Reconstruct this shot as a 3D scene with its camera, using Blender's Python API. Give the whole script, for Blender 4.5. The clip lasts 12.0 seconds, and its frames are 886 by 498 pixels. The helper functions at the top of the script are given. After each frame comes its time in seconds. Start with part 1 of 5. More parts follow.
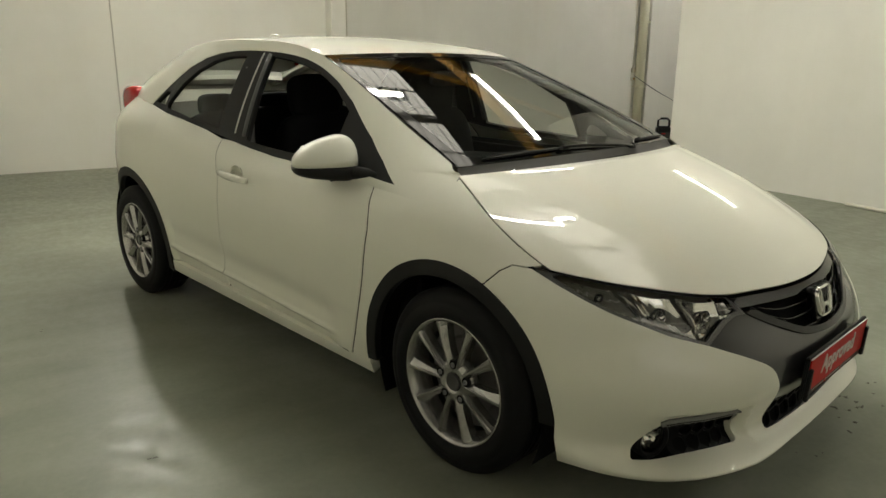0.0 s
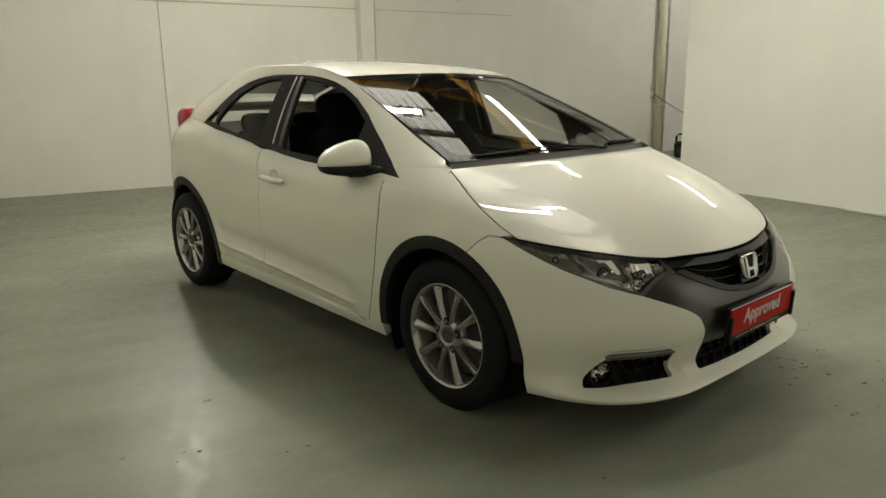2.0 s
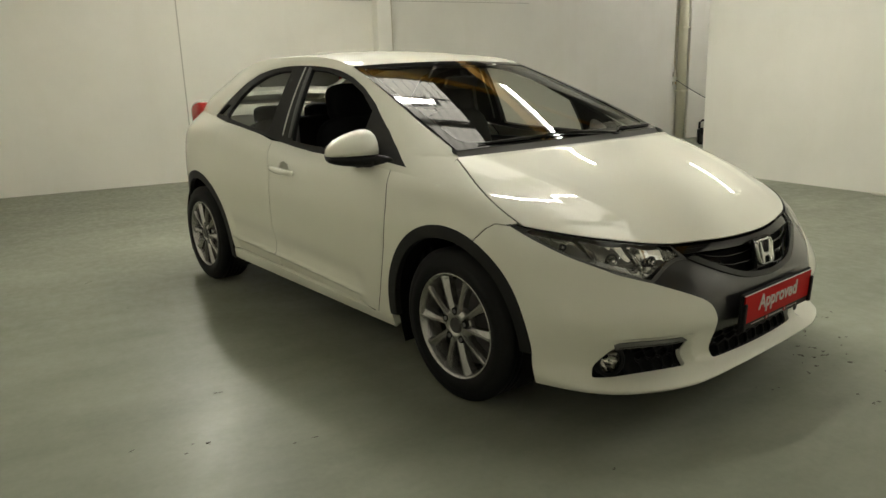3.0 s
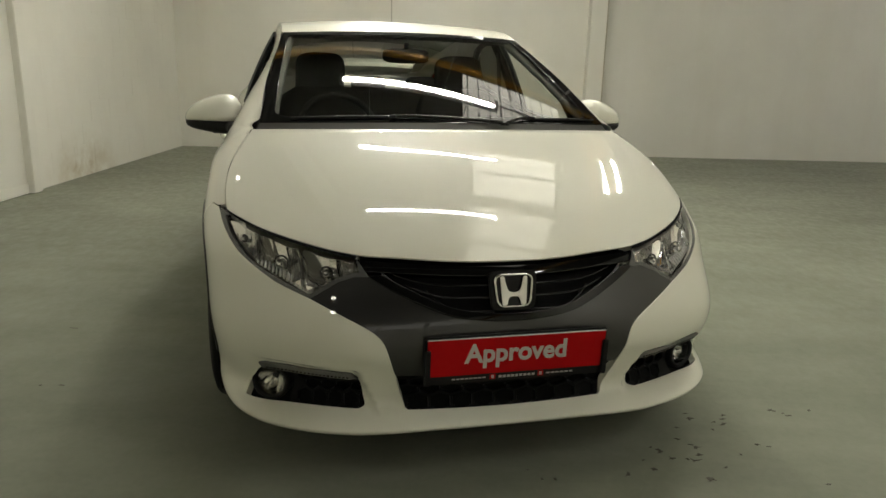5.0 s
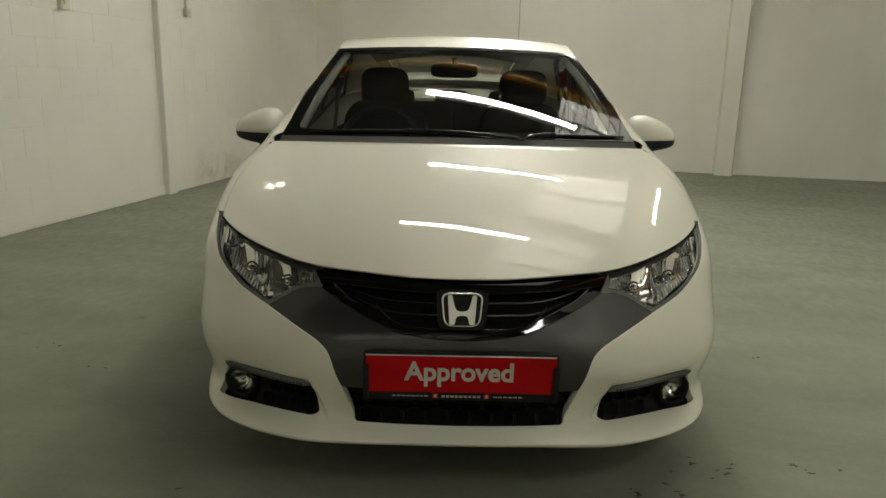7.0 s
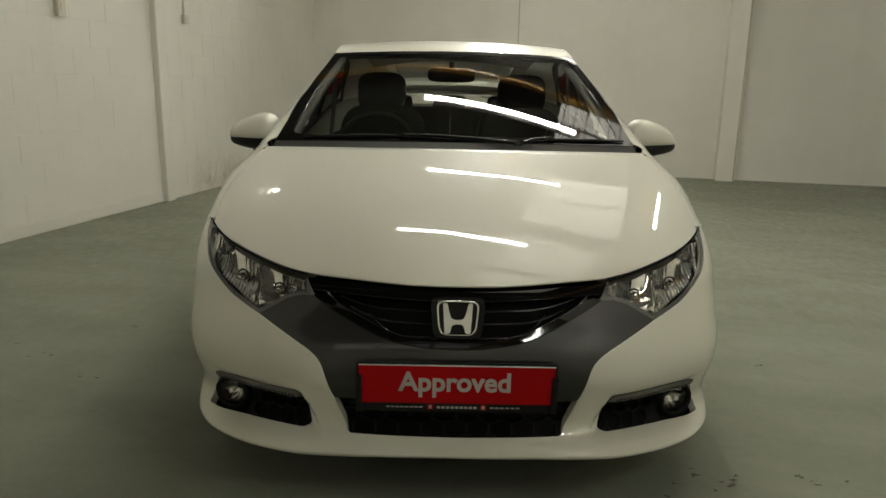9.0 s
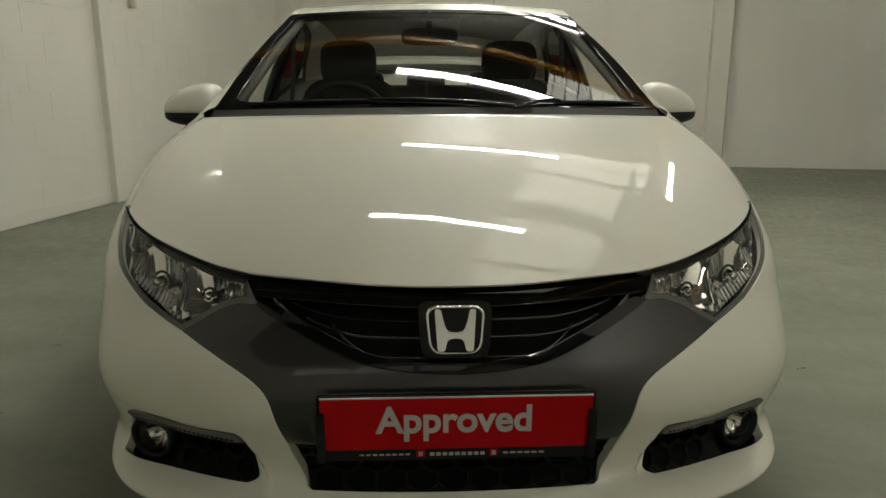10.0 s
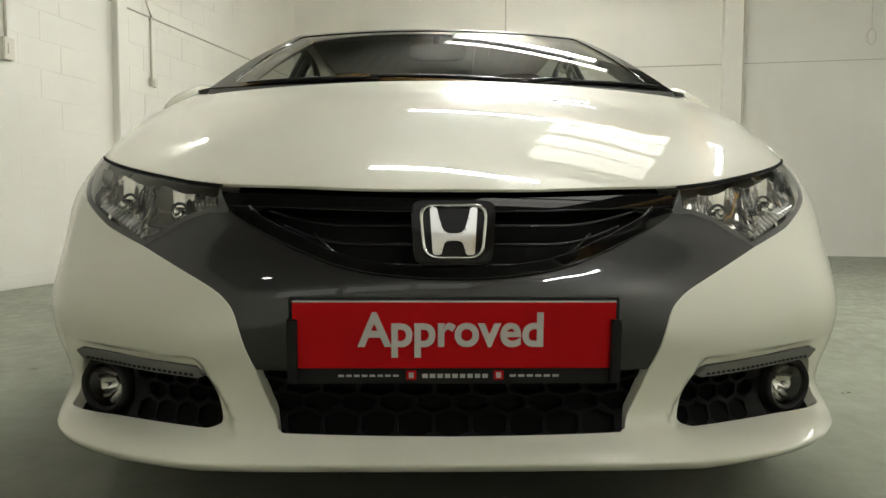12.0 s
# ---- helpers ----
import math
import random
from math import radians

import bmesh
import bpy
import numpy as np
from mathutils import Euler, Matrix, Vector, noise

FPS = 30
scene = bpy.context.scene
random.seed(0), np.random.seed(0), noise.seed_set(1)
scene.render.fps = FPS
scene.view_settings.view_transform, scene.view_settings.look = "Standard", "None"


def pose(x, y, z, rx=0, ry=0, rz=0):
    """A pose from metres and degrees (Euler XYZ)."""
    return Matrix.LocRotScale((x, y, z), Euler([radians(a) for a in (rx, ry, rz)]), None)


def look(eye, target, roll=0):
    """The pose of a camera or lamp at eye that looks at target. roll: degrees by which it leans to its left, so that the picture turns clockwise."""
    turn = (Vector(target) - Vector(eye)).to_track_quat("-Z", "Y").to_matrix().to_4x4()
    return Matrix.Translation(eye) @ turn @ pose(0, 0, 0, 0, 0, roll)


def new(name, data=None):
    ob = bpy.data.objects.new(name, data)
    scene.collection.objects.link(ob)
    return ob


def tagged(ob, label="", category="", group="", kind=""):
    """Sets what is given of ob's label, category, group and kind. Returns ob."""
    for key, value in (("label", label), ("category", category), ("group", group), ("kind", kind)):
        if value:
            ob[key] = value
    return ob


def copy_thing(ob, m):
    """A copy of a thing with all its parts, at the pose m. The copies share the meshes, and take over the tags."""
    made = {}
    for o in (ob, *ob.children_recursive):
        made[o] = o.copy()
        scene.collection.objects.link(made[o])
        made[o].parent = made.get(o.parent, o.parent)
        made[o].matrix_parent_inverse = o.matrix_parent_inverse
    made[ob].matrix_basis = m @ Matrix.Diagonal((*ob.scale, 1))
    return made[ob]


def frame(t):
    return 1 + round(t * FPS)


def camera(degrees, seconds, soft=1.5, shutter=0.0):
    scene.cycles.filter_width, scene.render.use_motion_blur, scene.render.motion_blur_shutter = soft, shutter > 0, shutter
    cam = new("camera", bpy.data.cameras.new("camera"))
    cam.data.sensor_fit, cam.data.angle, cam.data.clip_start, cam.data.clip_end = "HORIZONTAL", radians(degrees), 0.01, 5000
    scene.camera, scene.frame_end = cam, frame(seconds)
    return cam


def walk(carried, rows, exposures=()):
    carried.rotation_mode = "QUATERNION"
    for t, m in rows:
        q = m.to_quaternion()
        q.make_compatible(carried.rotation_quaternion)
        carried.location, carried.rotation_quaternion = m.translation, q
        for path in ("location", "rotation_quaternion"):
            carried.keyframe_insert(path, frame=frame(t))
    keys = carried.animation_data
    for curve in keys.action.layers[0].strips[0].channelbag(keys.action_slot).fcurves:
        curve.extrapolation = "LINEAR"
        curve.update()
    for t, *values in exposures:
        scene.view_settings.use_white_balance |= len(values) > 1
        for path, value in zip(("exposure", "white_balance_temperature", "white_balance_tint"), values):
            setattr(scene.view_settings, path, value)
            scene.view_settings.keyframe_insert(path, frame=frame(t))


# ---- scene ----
cam = camera(64.0, 12.0)
walk(cam, [
    (0, look((-2.388, -0.646, 1.336), (-0.361, 1.428, 0.566), 0.51)),
    (0.5, look((-2.594, -0.962, 1.321), (-0.582, 1.152, 0.623), 0.22)),
    (1, look((-2.645, -1.120, 1.312), (-0.680, 1.046, 0.642), -0.39)),
    (1.5, look((-2.663, -1.175, 1.302), (-0.726, 1.008, 0.604), -0.73)),
    (2, look((-2.675, -1.180, 1.305), (-0.744, 1.014, 0.631), -0.72)),
    (2.5, look((-2.664, -1.173, 1.299), (-0.745, 1.033, 0.626), -1.04)),
    (2.7, look((-2.674, -1.172, 1.297), (-0.771, 1.044, 0.613), -1.33)),
    (4.3, look((-1.356, -1.730, 1.202), (-0.180, 0.933, 0.477), -1.15)),
    (4.5, look((-1.142, -1.792, 1.247), (-0.110, 0.930, 0.522), 0.06)),
    (5, look((-0.640, -1.770, 1.209), (0.033, 1.057, 0.464), 1.44)),
    (5.5, look((-0.249, -1.762, 1.228), (-0.035, 1.130, 0.460), 0.00)),
    (6, look((-0.116, -1.787, 1.230), (-0.049, 1.112, 0.464), 1.80)),
    (6.5, look((-0.075, -1.817, 1.233), (-0.002, 1.092, 0.504), 2.21)),
    (7, look((-0.069, -1.820, 1.229), (-0.050, 1.095, 0.519), 1.28)),
    (9, look((-0.052, -1.771, 1.218), (-0.038, 1.150, 0.535), 1.09)),
    (9.5, look((-0.081, -1.522, 1.169), (-0.028, 1.402, 0.500), 1.23)),
    (10, look((-0.077, -1.263, 1.071), (0.041, 1.656, 0.388), -0.03)),
    (10.5, look((-0.044, -1.131, 0.789), (0.012, 1.835, 0.343), 0.49)),
    (11, look((-0.050, -1.144, 0.665), (0.000, 1.847, 0.447), -0.22)),
    (11.5, look((-0.043, -1.160, 0.670), (0.031, 1.830, 0.439), 0.02)),
    (12, look((-0.043, -1.151, 0.651), (0.020, 1.842, 0.457), 0.19)),
], exposures=[(0, .53, 6500, 10), (2.7, .58, 6500, 10), (4.5, .49, 6500, 10), (5.5, .22, 6500, 10), (7, .13, 6500, 10), (9.5, -.03, 6500, 10), (10.1, -.06, 6400, 10), (10.6, .04, 6300, 10), (11, .34, 6230, 10), (11.5, .64, 6160, 10), (12, .82, 6120, 11)])

from mathutils import geometry as mathutils_geometry

# ---- light ----
world = bpy.data.worlds.new("hall_world")
scene.world = world
world.use_nodes = True
world.node_tree.nodes["Background"].inputs["Color"].default_value = (0.02, 0.02, 0.02, 1)
world.node_tree.nodes["Background"].inputs["Strength"].default_value = 0.2
TUBE_POWER = 54.0
RIGHT_TUBE_POWER = 46.0
FLOOD_POWER = 2700.0
ROOFLIGHT_POWER = 1.9


# ---- materials ----
def material(name, color, rough=0.5, metal=0.0, coat=0.0, coat_rough=0.03, spec=0.5):
    m = bpy.data.materials.new(name)
    m.use_nodes = True
    b = m.node_tree.nodes["Principled BSDF"]
    b.inputs["Base Color"].default_value = (*color, 1)
    b.inputs["Roughness"].default_value = rough
    b.inputs["Metallic"].default_value = metal
    b.inputs["Coat Weight"].default_value = coat
    b.inputs["Coat Roughness"].default_value = coat_rough
    b.inputs["Specular IOR Level"].default_value = spec
    return m


def node(m, kind, **values):
    n = m.node_tree.nodes.new(kind)
    for key, value in values.items():
        n.inputs[key.replace("_", " ")].default_value = value
    return n


def link(m, a, b):
    m.node_tree.links.new(a, b)


def shader(m):
    return m.node_tree.nodes["Principled BSDF"]


def place(m, scale=(1, 1, 1)):
    c = m.node_tree.nodes.new("ShaderNodeTexCoord")
    p = m.node_tree.nodes.new("ShaderNodeMapping")
    p.inputs["Scale"].default_value = scale
    link(m, c.outputs["Object"], p.inputs["Vector"])
    return p.outputs["Vector"]


def ramp(m, value, *stops):
    r = m.node_tree.nodes.new("ShaderNodeValToRGB")
    while len(r.color_ramp.elements) < len(stops):
        r.color_ramp.elements.new(0.5)
    for e, (at, col) in zip(r.color_ramp.elements, stops):
        e.position, e.color = at, (*col, 1) if len(col) == 3 else col
    link(m, value, r.inputs["Fac"])
    return r.outputs["Color"]


def grain(m, scale, detail=4.0, rough=0.6, at=None):
    n = node(m, "ShaderNodeTexNoise", Scale=scale, Detail=detail, Roughness=rough)
    link(m, at or place(m), n.inputs["Vector"])
    return n.outputs["Fac"]


def mix(m, fac, a, b, how="MIX"):
    n = m.node_tree.nodes.new("ShaderNodeMix")
    n.data_type, n.blend_type = "RGBA", how
    for value, socket in ((fac, n.inputs[0]), (a, n.inputs[6]), (b, n.inputs[7])):
        if isinstance(value, (int, float)):
            socket.default_value = value
        elif isinstance(value, tuple):
            socket.default_value = (*value, 1)
        else:
            link(m, value, socket)
    return n.outputs[2]


def bump(m, height, strength=0.2, distance=0.01, after=None):
    n = node(m, "ShaderNodeBump", Strength=strength, Distance=distance)
    link(m, height, n.inputs["Height"])
    if after:
        link(m, after, n.inputs["Normal"])
    return n.outputs["Normal"]


def world_place(m, scale=(1, 1, 1)):
    c = m.node_tree.nodes.new("ShaderNodeNewGeometry")
    p = m.node_tree.nodes.new("ShaderNodeMapping")
    p.inputs["Scale"].default_value = scale
    link(m, c.outputs["Position"], p.inputs["Vector"])
    return p.outputs["Vector"]


def painted_blockwork():
    m = material("painted_blockwork", (0.72, 0.70, 0.62), 0.55, spec=0.3)
    at = world_place(m)
    fine, wide = grain(m, 70, at=at), grain(m, 0.9, 7.0, at=at)
    streak = grain(m, 1.0, 5.0, at=world_place(m, (2.2, 2.2, 0.25)))
    stain = grain(m, 3.4, 8.0, 0.7, at=at)
    base = ramp(m, wide, (0.3, (0.75, 0.735, 0.662)), (0.7, (0.82, 0.805, 0.732)))
    base = mix(m, ramp(m, streak, (0.52, (0, 0, 0)), (0.8, (0.30, 0.30, 0.30))), base, (0.68, 0.65, 0.55))
    base = mix(m, ramp(m, stain, (0.66, (0, 0, 0)), (0.78, (0.30, 0.30, 0.30))), base, (0.66, 0.57, 0.40))
    near = m.node_tree.nodes.new("ShaderNodeVectorMath")
    near.operation = "DISTANCE"
    near.inputs[1].default_value = (-2.62, 6.40, 0.10)
    link(m, world_place(m, (1, 1, 1.9)), near.inputs[0])
    damp = mix(m, 1.0, ramp(m, near.outputs["Value"], (0.15, (0.9, 0.9, 0.9)), (0.85, (0, 0, 0))), ramp(m, stain, (0.42, (0, 0, 0)), (0.66, (0.8, 0.8, 0.8))), "MULTIPLY")
    base = mix(m, damp, base, (0.44, 0.35, 0.20))
    link(m, base, shader(m).inputs["Base Color"])
    b = bump(m, wide, 0.3, 0.01)
    link(m, bump(m, fine, 0.22, 0.003, b), shader(m).inputs["Normal"])
    return m


def painted_floor():
    m = material("painted_concrete_floor", (0.2, 0.21, 0.17), 0.3, spec=0.04)
    wide = grain(m, 0.55, 4.0, 0.55, at=place(m))
    mid = grain(m, 2.6, 4.0, 0.6, at=place(m, (0.45, 1, 1)))
    fine = grain(m, 38, 3.0, 0.6, at=place(m))
    base = ramp(m, wide, (0.25, (0.170, 0.182, 0.138)), (0.75, (0.300, 0.311, 0.244)))
    base = mix(m, 0.5, base, ramp(m, mid, (0.3, (0.165, 0.178, 0.132)), (0.7, (0.325, 0.336, 0.266))))
    base = mix(m, 0.25, base, ramp(m, fine, (0.2, (0.17, 0.178, 0.14)), (0.8, (0.27, 0.276, 0.222))))
    worn = grain(m, 7.0, 6.0, 0.65, at=place(m))
    scuff = grain(m, 3.2, 9.0, 0.72, at=place(m, (1.0, 0.55, 1)))
    base = mix(m, ramp(m, scuff, (0.58, (0, 0, 0)), (0.82, (0.26, 0.26, 0.26))), base, (0.125, 0.128, 0.098))
    base = mix(m, ramp(m, worn, (0.56, (0, 0, 0)), (0.80, (0.17, 0.17, 0.17))), base, (0.37, 0.375, 0.31))
    link(m, base, shader(m).inputs["Base Color"])
    sheen = grain(m, 16.0, 5.0, 0.68, at=place(m, (1.0, 0.6, 1)))
    link(m, ramp(m, sheen, (0.38, (0.29, 0.29, 0.29)), (0.62, (0.46, 0.46, 0.46))), shader(m).inputs["Roughness"])
    flat = bump(m, grain(m, 4.5, 3.0, 0.5, at=place(m)), 0.04, 0.008)
    link(m, bump(m, grain(m, 75, 4.0, 0.7, at=place(m, (1.0, 0.6, 1))), 0.09, 0.0018, flat), shader(m).inputs["Normal"])
    return m


def pearl_paint():
    m = material("pearl_white_paint", (0.74, 0.72, 0.62), 0.42, 0.0, 1.0, 0.012, 0.15)
    shader(m).inputs["Coat IOR"].default_value = 1.62
    flake = grain(m, 900, 2.0)
    link(m, mix(m, flake, (0.77, 0.76, 0.645), (0.81, 0.80, 0.695)), shader(m).inputs["Base Color"])
    return m


def glow(name, color, strength):
    m = bpy.data.materials.new(name)
    m.use_nodes = True
    m.node_tree.nodes.clear()
    e = m.node_tree.nodes.new("ShaderNodeEmission")
    e.inputs["Color"].default_value, e.inputs["Strength"].default_value = (*color, 1), strength
    link(m, e.outputs[0], m.node_tree.nodes.new("ShaderNodeOutputMaterial").inputs["Surface"])
    return m


def thin_glass(name, tint, ior=1.5):
    """Clear sheet: it lets light through with its tint, and mirrors by Fresnel."""
    m = bpy.data.materials.new(name)
    m.use_nodes = True
    t = m.node_tree
    t.nodes.clear()
    clear, gloss, both = (t.nodes.new("ShaderNodeBsdf" + k) for k in ("Transparent", "Glossy", "Principled"))
    t.nodes.remove(both)
    clear.inputs["Color"].default_value = (*tint, 1)
    gloss.inputs["Roughness"].default_value = 0.015
    f, s, o = (t.nodes.new("ShaderNode" + k) for k in ("Fresnel", "MixShader", "OutputMaterial"))
    f.inputs["IOR"].default_value = ior
    for a, b in ((f.outputs[0], s.inputs[0]), (clear.outputs[0], s.inputs[1]), (gloss.outputs[0], s.inputs[2]), (s.outputs[0], o.inputs[0])):
        t.links.new(a, b)
    return m


WALL, FLOOR, PAINT = painted_blockwork(), painted_floor(), pearl_paint()
MASK = material("dark_grey_metallic_paint", (0.012, 0.0115, 0.0115), 0.38, 0.12, 1.0, 0.012)
GLOSS = material("gloss_black_plastic", (0.004, 0.004, 0.004), 0.05, spec=0.35)
PLASTIC = material("textured_black_plastic", (0.010, 0.010, 0.010), 0.5, spec=0.22)
link(PLASTIC, bump(PLASTIC, grain(PLASTIC, 700, 2.0), 0.25, 0.001), shader(PLASTIC).inputs["Normal"])
DARK = material("dark_void", (0.010, 0.010, 0.010), 0.9, spec=0.05)
RUBBER = material("tyre_rubber", (0.010, 0.010, 0.010), 0.6, spec=0.12)
link(RUBBER, bump(RUBBER, grain(RUBBER, 260, 3.0), 0.2, 0.002), shader(RUBBER).inputs["Normal"])
ALLOY = material("painted_alloy", (0.40, 0.39, 0.375), 0.24, 0.85)
NUT = material("dark_steel_nut", (0.16, 0.155, 0.15), 0.3, 0.9)
DISC = material("dull_brake_disc", (0.10, 0.095, 0.09), 0.5, 0.5)
CHROME = material("chrome", (0.78, 0.78, 0.76), 0.06, 1.0)
STEEL = material("galvanised_conduit", (0.55, 0.55, 0.52), 0.4, 0.8)
REFLECTOR = material("lamp_reflector", (0.93, 0.92, 0.90), 0.08, 0.96)
FOG_CHROME = material("fog_lamp_chrome", (0.62, 0.61, 0.58), 0.08, 1.0)
LAMP_GREY = material("lamp_bezel_grey", (0.07, 0.068, 0.065), 0.25, 0.2)
STRIP_GREY = material("grey_strip_lens", (0.17, 0.17, 0.165), 0.2, 0.3)
COWL_GREY = material("weathered_cowl_plastic", (0.085, 0.083, 0.078), 0.6, spec=0.4)
link(COWL_GREY, bump(COWL_GREY, grain(COWL_GREY, 500, 2.0), 0.3, 0.001), shader(COWL_GREY).inputs["Normal"])
GRILLE_BLACK = material("grille_black", (0.006, 0.006, 0.006), 0.06, spec=0.25)
MESH_BLACK = material("grille_mesh_black", (0.006, 0.006, 0.006), 0.45, spec=0.14)
LAMP_SILVER = material("lamp_housing_silver", (0.90, 0.89, 0.86), 0.12, 0.4)
LAMP_BACK = material("lamp_back_chrome", (0.75, 0.74, 0.71), 0.12, 0.85)
RED = material("red_plate", (0.43, 0.004, 0.006), 0.40, 0.0, 0.0, 0.04, 0.12)
SILVER = material("silver_lettering", (0.58, 0.56, 0.53), 0.35, 0.3)
WHITE_INK = material("white_print", (0.42, 0.41, 0.38), 0.5)
RED_LENS = material("red_lamp_lens", (0.42, 0.015, 0.012), 0.15, 0.0, 0.5)
FABRIC = material("black_seat_fabric", (0.011, 0.011, 0.0115), 0.9, spec=0.1)
link(FABRIC, bump(FABRIC, grain(FABRIC, 350, 3.0), 0.4, 0.002), shader(FABRIC).inputs["Normal"])
TRIM_GREY = material("grey_cabin_trim", (0.12, 0.12, 0.115), 0.7)
LINING = material("pale_roof_lining", (0.22, 0.215, 0.19), 0.9)
WINDSCREEN = thin_glass("windscreen_glass", (0.72, 0.745, 0.68), 1.75)
SIDE_GLASS = thin_glass("side_glass", (0.60, 0.63, 0.59), 1.24)
LENS = thin_glass("clear_lamp_lens", (0.98, 0.98, 0.96), 1.38)
YELLOW = material("yellow_painted_steel", (0.46, 0.23, 0.02), 0.5)
SHEET = material("grey_corrugated_sheet", (0.24, 0.235, 0.205), 0.8, spec=0.2)
CASING = material("lamp_casing_white", (0.7, 0.7, 0.68), 0.4)
SWITCH = material("yellowed_white_plastic", (0.66, 0.63, 0.53), 0.4)
TUBE = glow("fluorescent_tube", (1.0, 0.985, 0.88), TUBE_POWER)
DIM_TUBE = glow("dim_fluorescent_tube", (1.0, 0.97, 0.85), 13.0)
RECESS_FILL = glow("recess_fill_tube", (1.0, 0.98, 0.97), 85.0)
SOUTH_TUBE = glow("front_fluorescent_tube", (1.0, 0.985, 0.88), 85.0)
BRIGHT_TUBE = glow("new_fluorescent_tube", (1.0, 0.985, 0.88), RIGHT_TUBE_POWER)
FLOOD = glow("lit_flood_glass", (1.0, 0.97, 0.86), FLOOD_POWER)
GLOBE = glow("lit_globe", (1.0, 0.96, 0.84), 18.0)
FILL_GLOW = glow("front_fill_glow", (1.0, 0.96, 0.84), 0.6)
ROOFLIGHT = glow("translucent_rooflight", (1.0, 0.95, 0.80), ROOFLIGHT_POWER)


# ---- mesh helpers ----
def part(name, mesh, mat, parent=None, label=""):
    ob = new(name, mesh)
    ob.parent = parent
    if mat and not mesh.materials:
        mesh.materials.append(mat)
    if label:
        ob["label"] = label
    return ob


def mesh_of(bm, name, smooth_shade=False):
    me = bpy.data.meshes.new(name)
    bm.normal_update()
    bm.to_mesh(me)
    bm.free()
    if smooth_shade:
        for p in me.polygons:
            p.use_smooth = True
    return me


def box_bm(x0, y0, z0, x1, y1, z1, bevel=0.0, seg=2):
    bm = bmesh.new()
    v = bmesh.ops.create_cube(bm, size=1.0)["verts"]
    bmesh.ops.transform(bm, verts=v, matrix=Matrix.Translation(((x0 + x1) / 2, (y0 + y1) / 2, (z0 + z1) / 2)) @ Matrix.Diagonal((x1 - x0, y1 - y0, z1 - z0, 1)))
    if bevel:
        bmesh.ops.bevel(bm, geom=bm.edges[:], offset=bevel, segments=seg, affect="EDGES")
    return bm


def box(name, size, mat, parent=None, bevel=0.0, label="", m=None):
    bm = box_bm(*size, bevel)
    if m:
        bmesh.ops.transform(bm, verts=bm.verts, matrix=m)
    return part(name, mesh_of(bm, name), mat, parent, label)


def tube(name, pts, radius, mat, parent=None, label="", sides=10, closed=False):
    """A round bar along points."""
    pts = [Vector(p) for p in pts]
    bm, rings = bmesh.new(), []
    n = len(pts)
    for i, p in enumerate(pts):
        a, b = pts[(i - 1) % n if closed else max(i - 1, 0)], pts[(i + 1) % n if closed else min(i + 1, n - 1)]
        d = (b - a).normalized()
        u = d.orthogonal() if abs(d.z) > 0.95 else d.cross(Vector((0, 0, 1)))
        u.normalize()
        w = d.cross(u)
        r = radius[i] if isinstance(radius, (list, tuple)) else radius
        rings.append([bm.verts.new(p + r * (math.cos(k * math.tau / sides) * u + math.sin(k * math.tau / sides) * w)) for k in range(sides)])
    for a, b in zip(rings, rings[1:] + (rings[:1] if closed else [])):
        for k in range(sides):
            bm.faces.new((a[k], a[(k + 1) % sides], b[(k + 1) % sides], b[k]))
    if not closed:
        bm.faces.new(rings[0][::-1])
        bm.faces.new(rings[-1])
    return part(name, mesh_of(bm, name, True), mat, parent, label)


def lathe_bm(profile, seg=48, axis="x"):
    """Turns a profile of (along, radius) round the axis."""
    bm, rings = bmesh.new(), []
    for along, r in profile:
        ring = []
        for k in range(seg):
            a = k * math.tau / seg
            p = (along, r * math.cos(a), r * math.sin(a)) if axis == "x" else (r * math.cos(a), r * math.sin(a), along) if axis == "z" else (r * math.cos(a), along, r * math.sin(a))
            ring.append(bm.verts.new(p))
        rings.append(ring)
    for a, b in zip(rings, rings[1:]):
        for k in range(seg):
            bm.faces.new((a[k], a[(k + 1) % seg], b[(k + 1) % seg], b[k]))
    return bm


def in_poly(p, poly):
    x, y, hit = p[0], p[1], False
    x0, y0 = poly[-1]
    for x1, y1 in poly:
        if (y1 > y) != (y0 > y) and x < (x0 - x1) * (y - y1) / (y0 - y1) + x1:
            hit = not hit
        x0, y0 = x1, y1
    return hit


def inside(pts, poly):
    """in_poly for many points at once."""
    p, q = np.asarray(poly, float), np.roll(np.asarray(poly, float), 1, 0)
    hit = np.zeros(len(pts), bool)
    for k in range(0, len(pts), 4000):
        x, y = pts[k:k + 4000, :1], pts[k:k + 4000, 1:2]
        with np.errstate(divide="ignore", invalid="ignore"):
            cross = ((p[:, 1] > y) != (q[:, 1] > y)) & (x < (q[:, 0] - p[:, 0]) * (y - p[:, 1]) / (q[:, 1] - p[:, 1]) + p[:, 0])
        hit[k:k + 4000] = cross.sum(1) % 2 == 1
    return hit


def dense(poly, step):
    out = []
    for a, b in zip(poly, poly[1:] + poly[:1]):
        k = max(1, math.ceil(math.hypot(b[0] - a[0], b[1] - a[1]) / step))
        out += [(a[0] + (b[0] - a[0]) * i / k, a[1] + (b[1] - a[1]) * i / k) for i in range(k)]
    return out


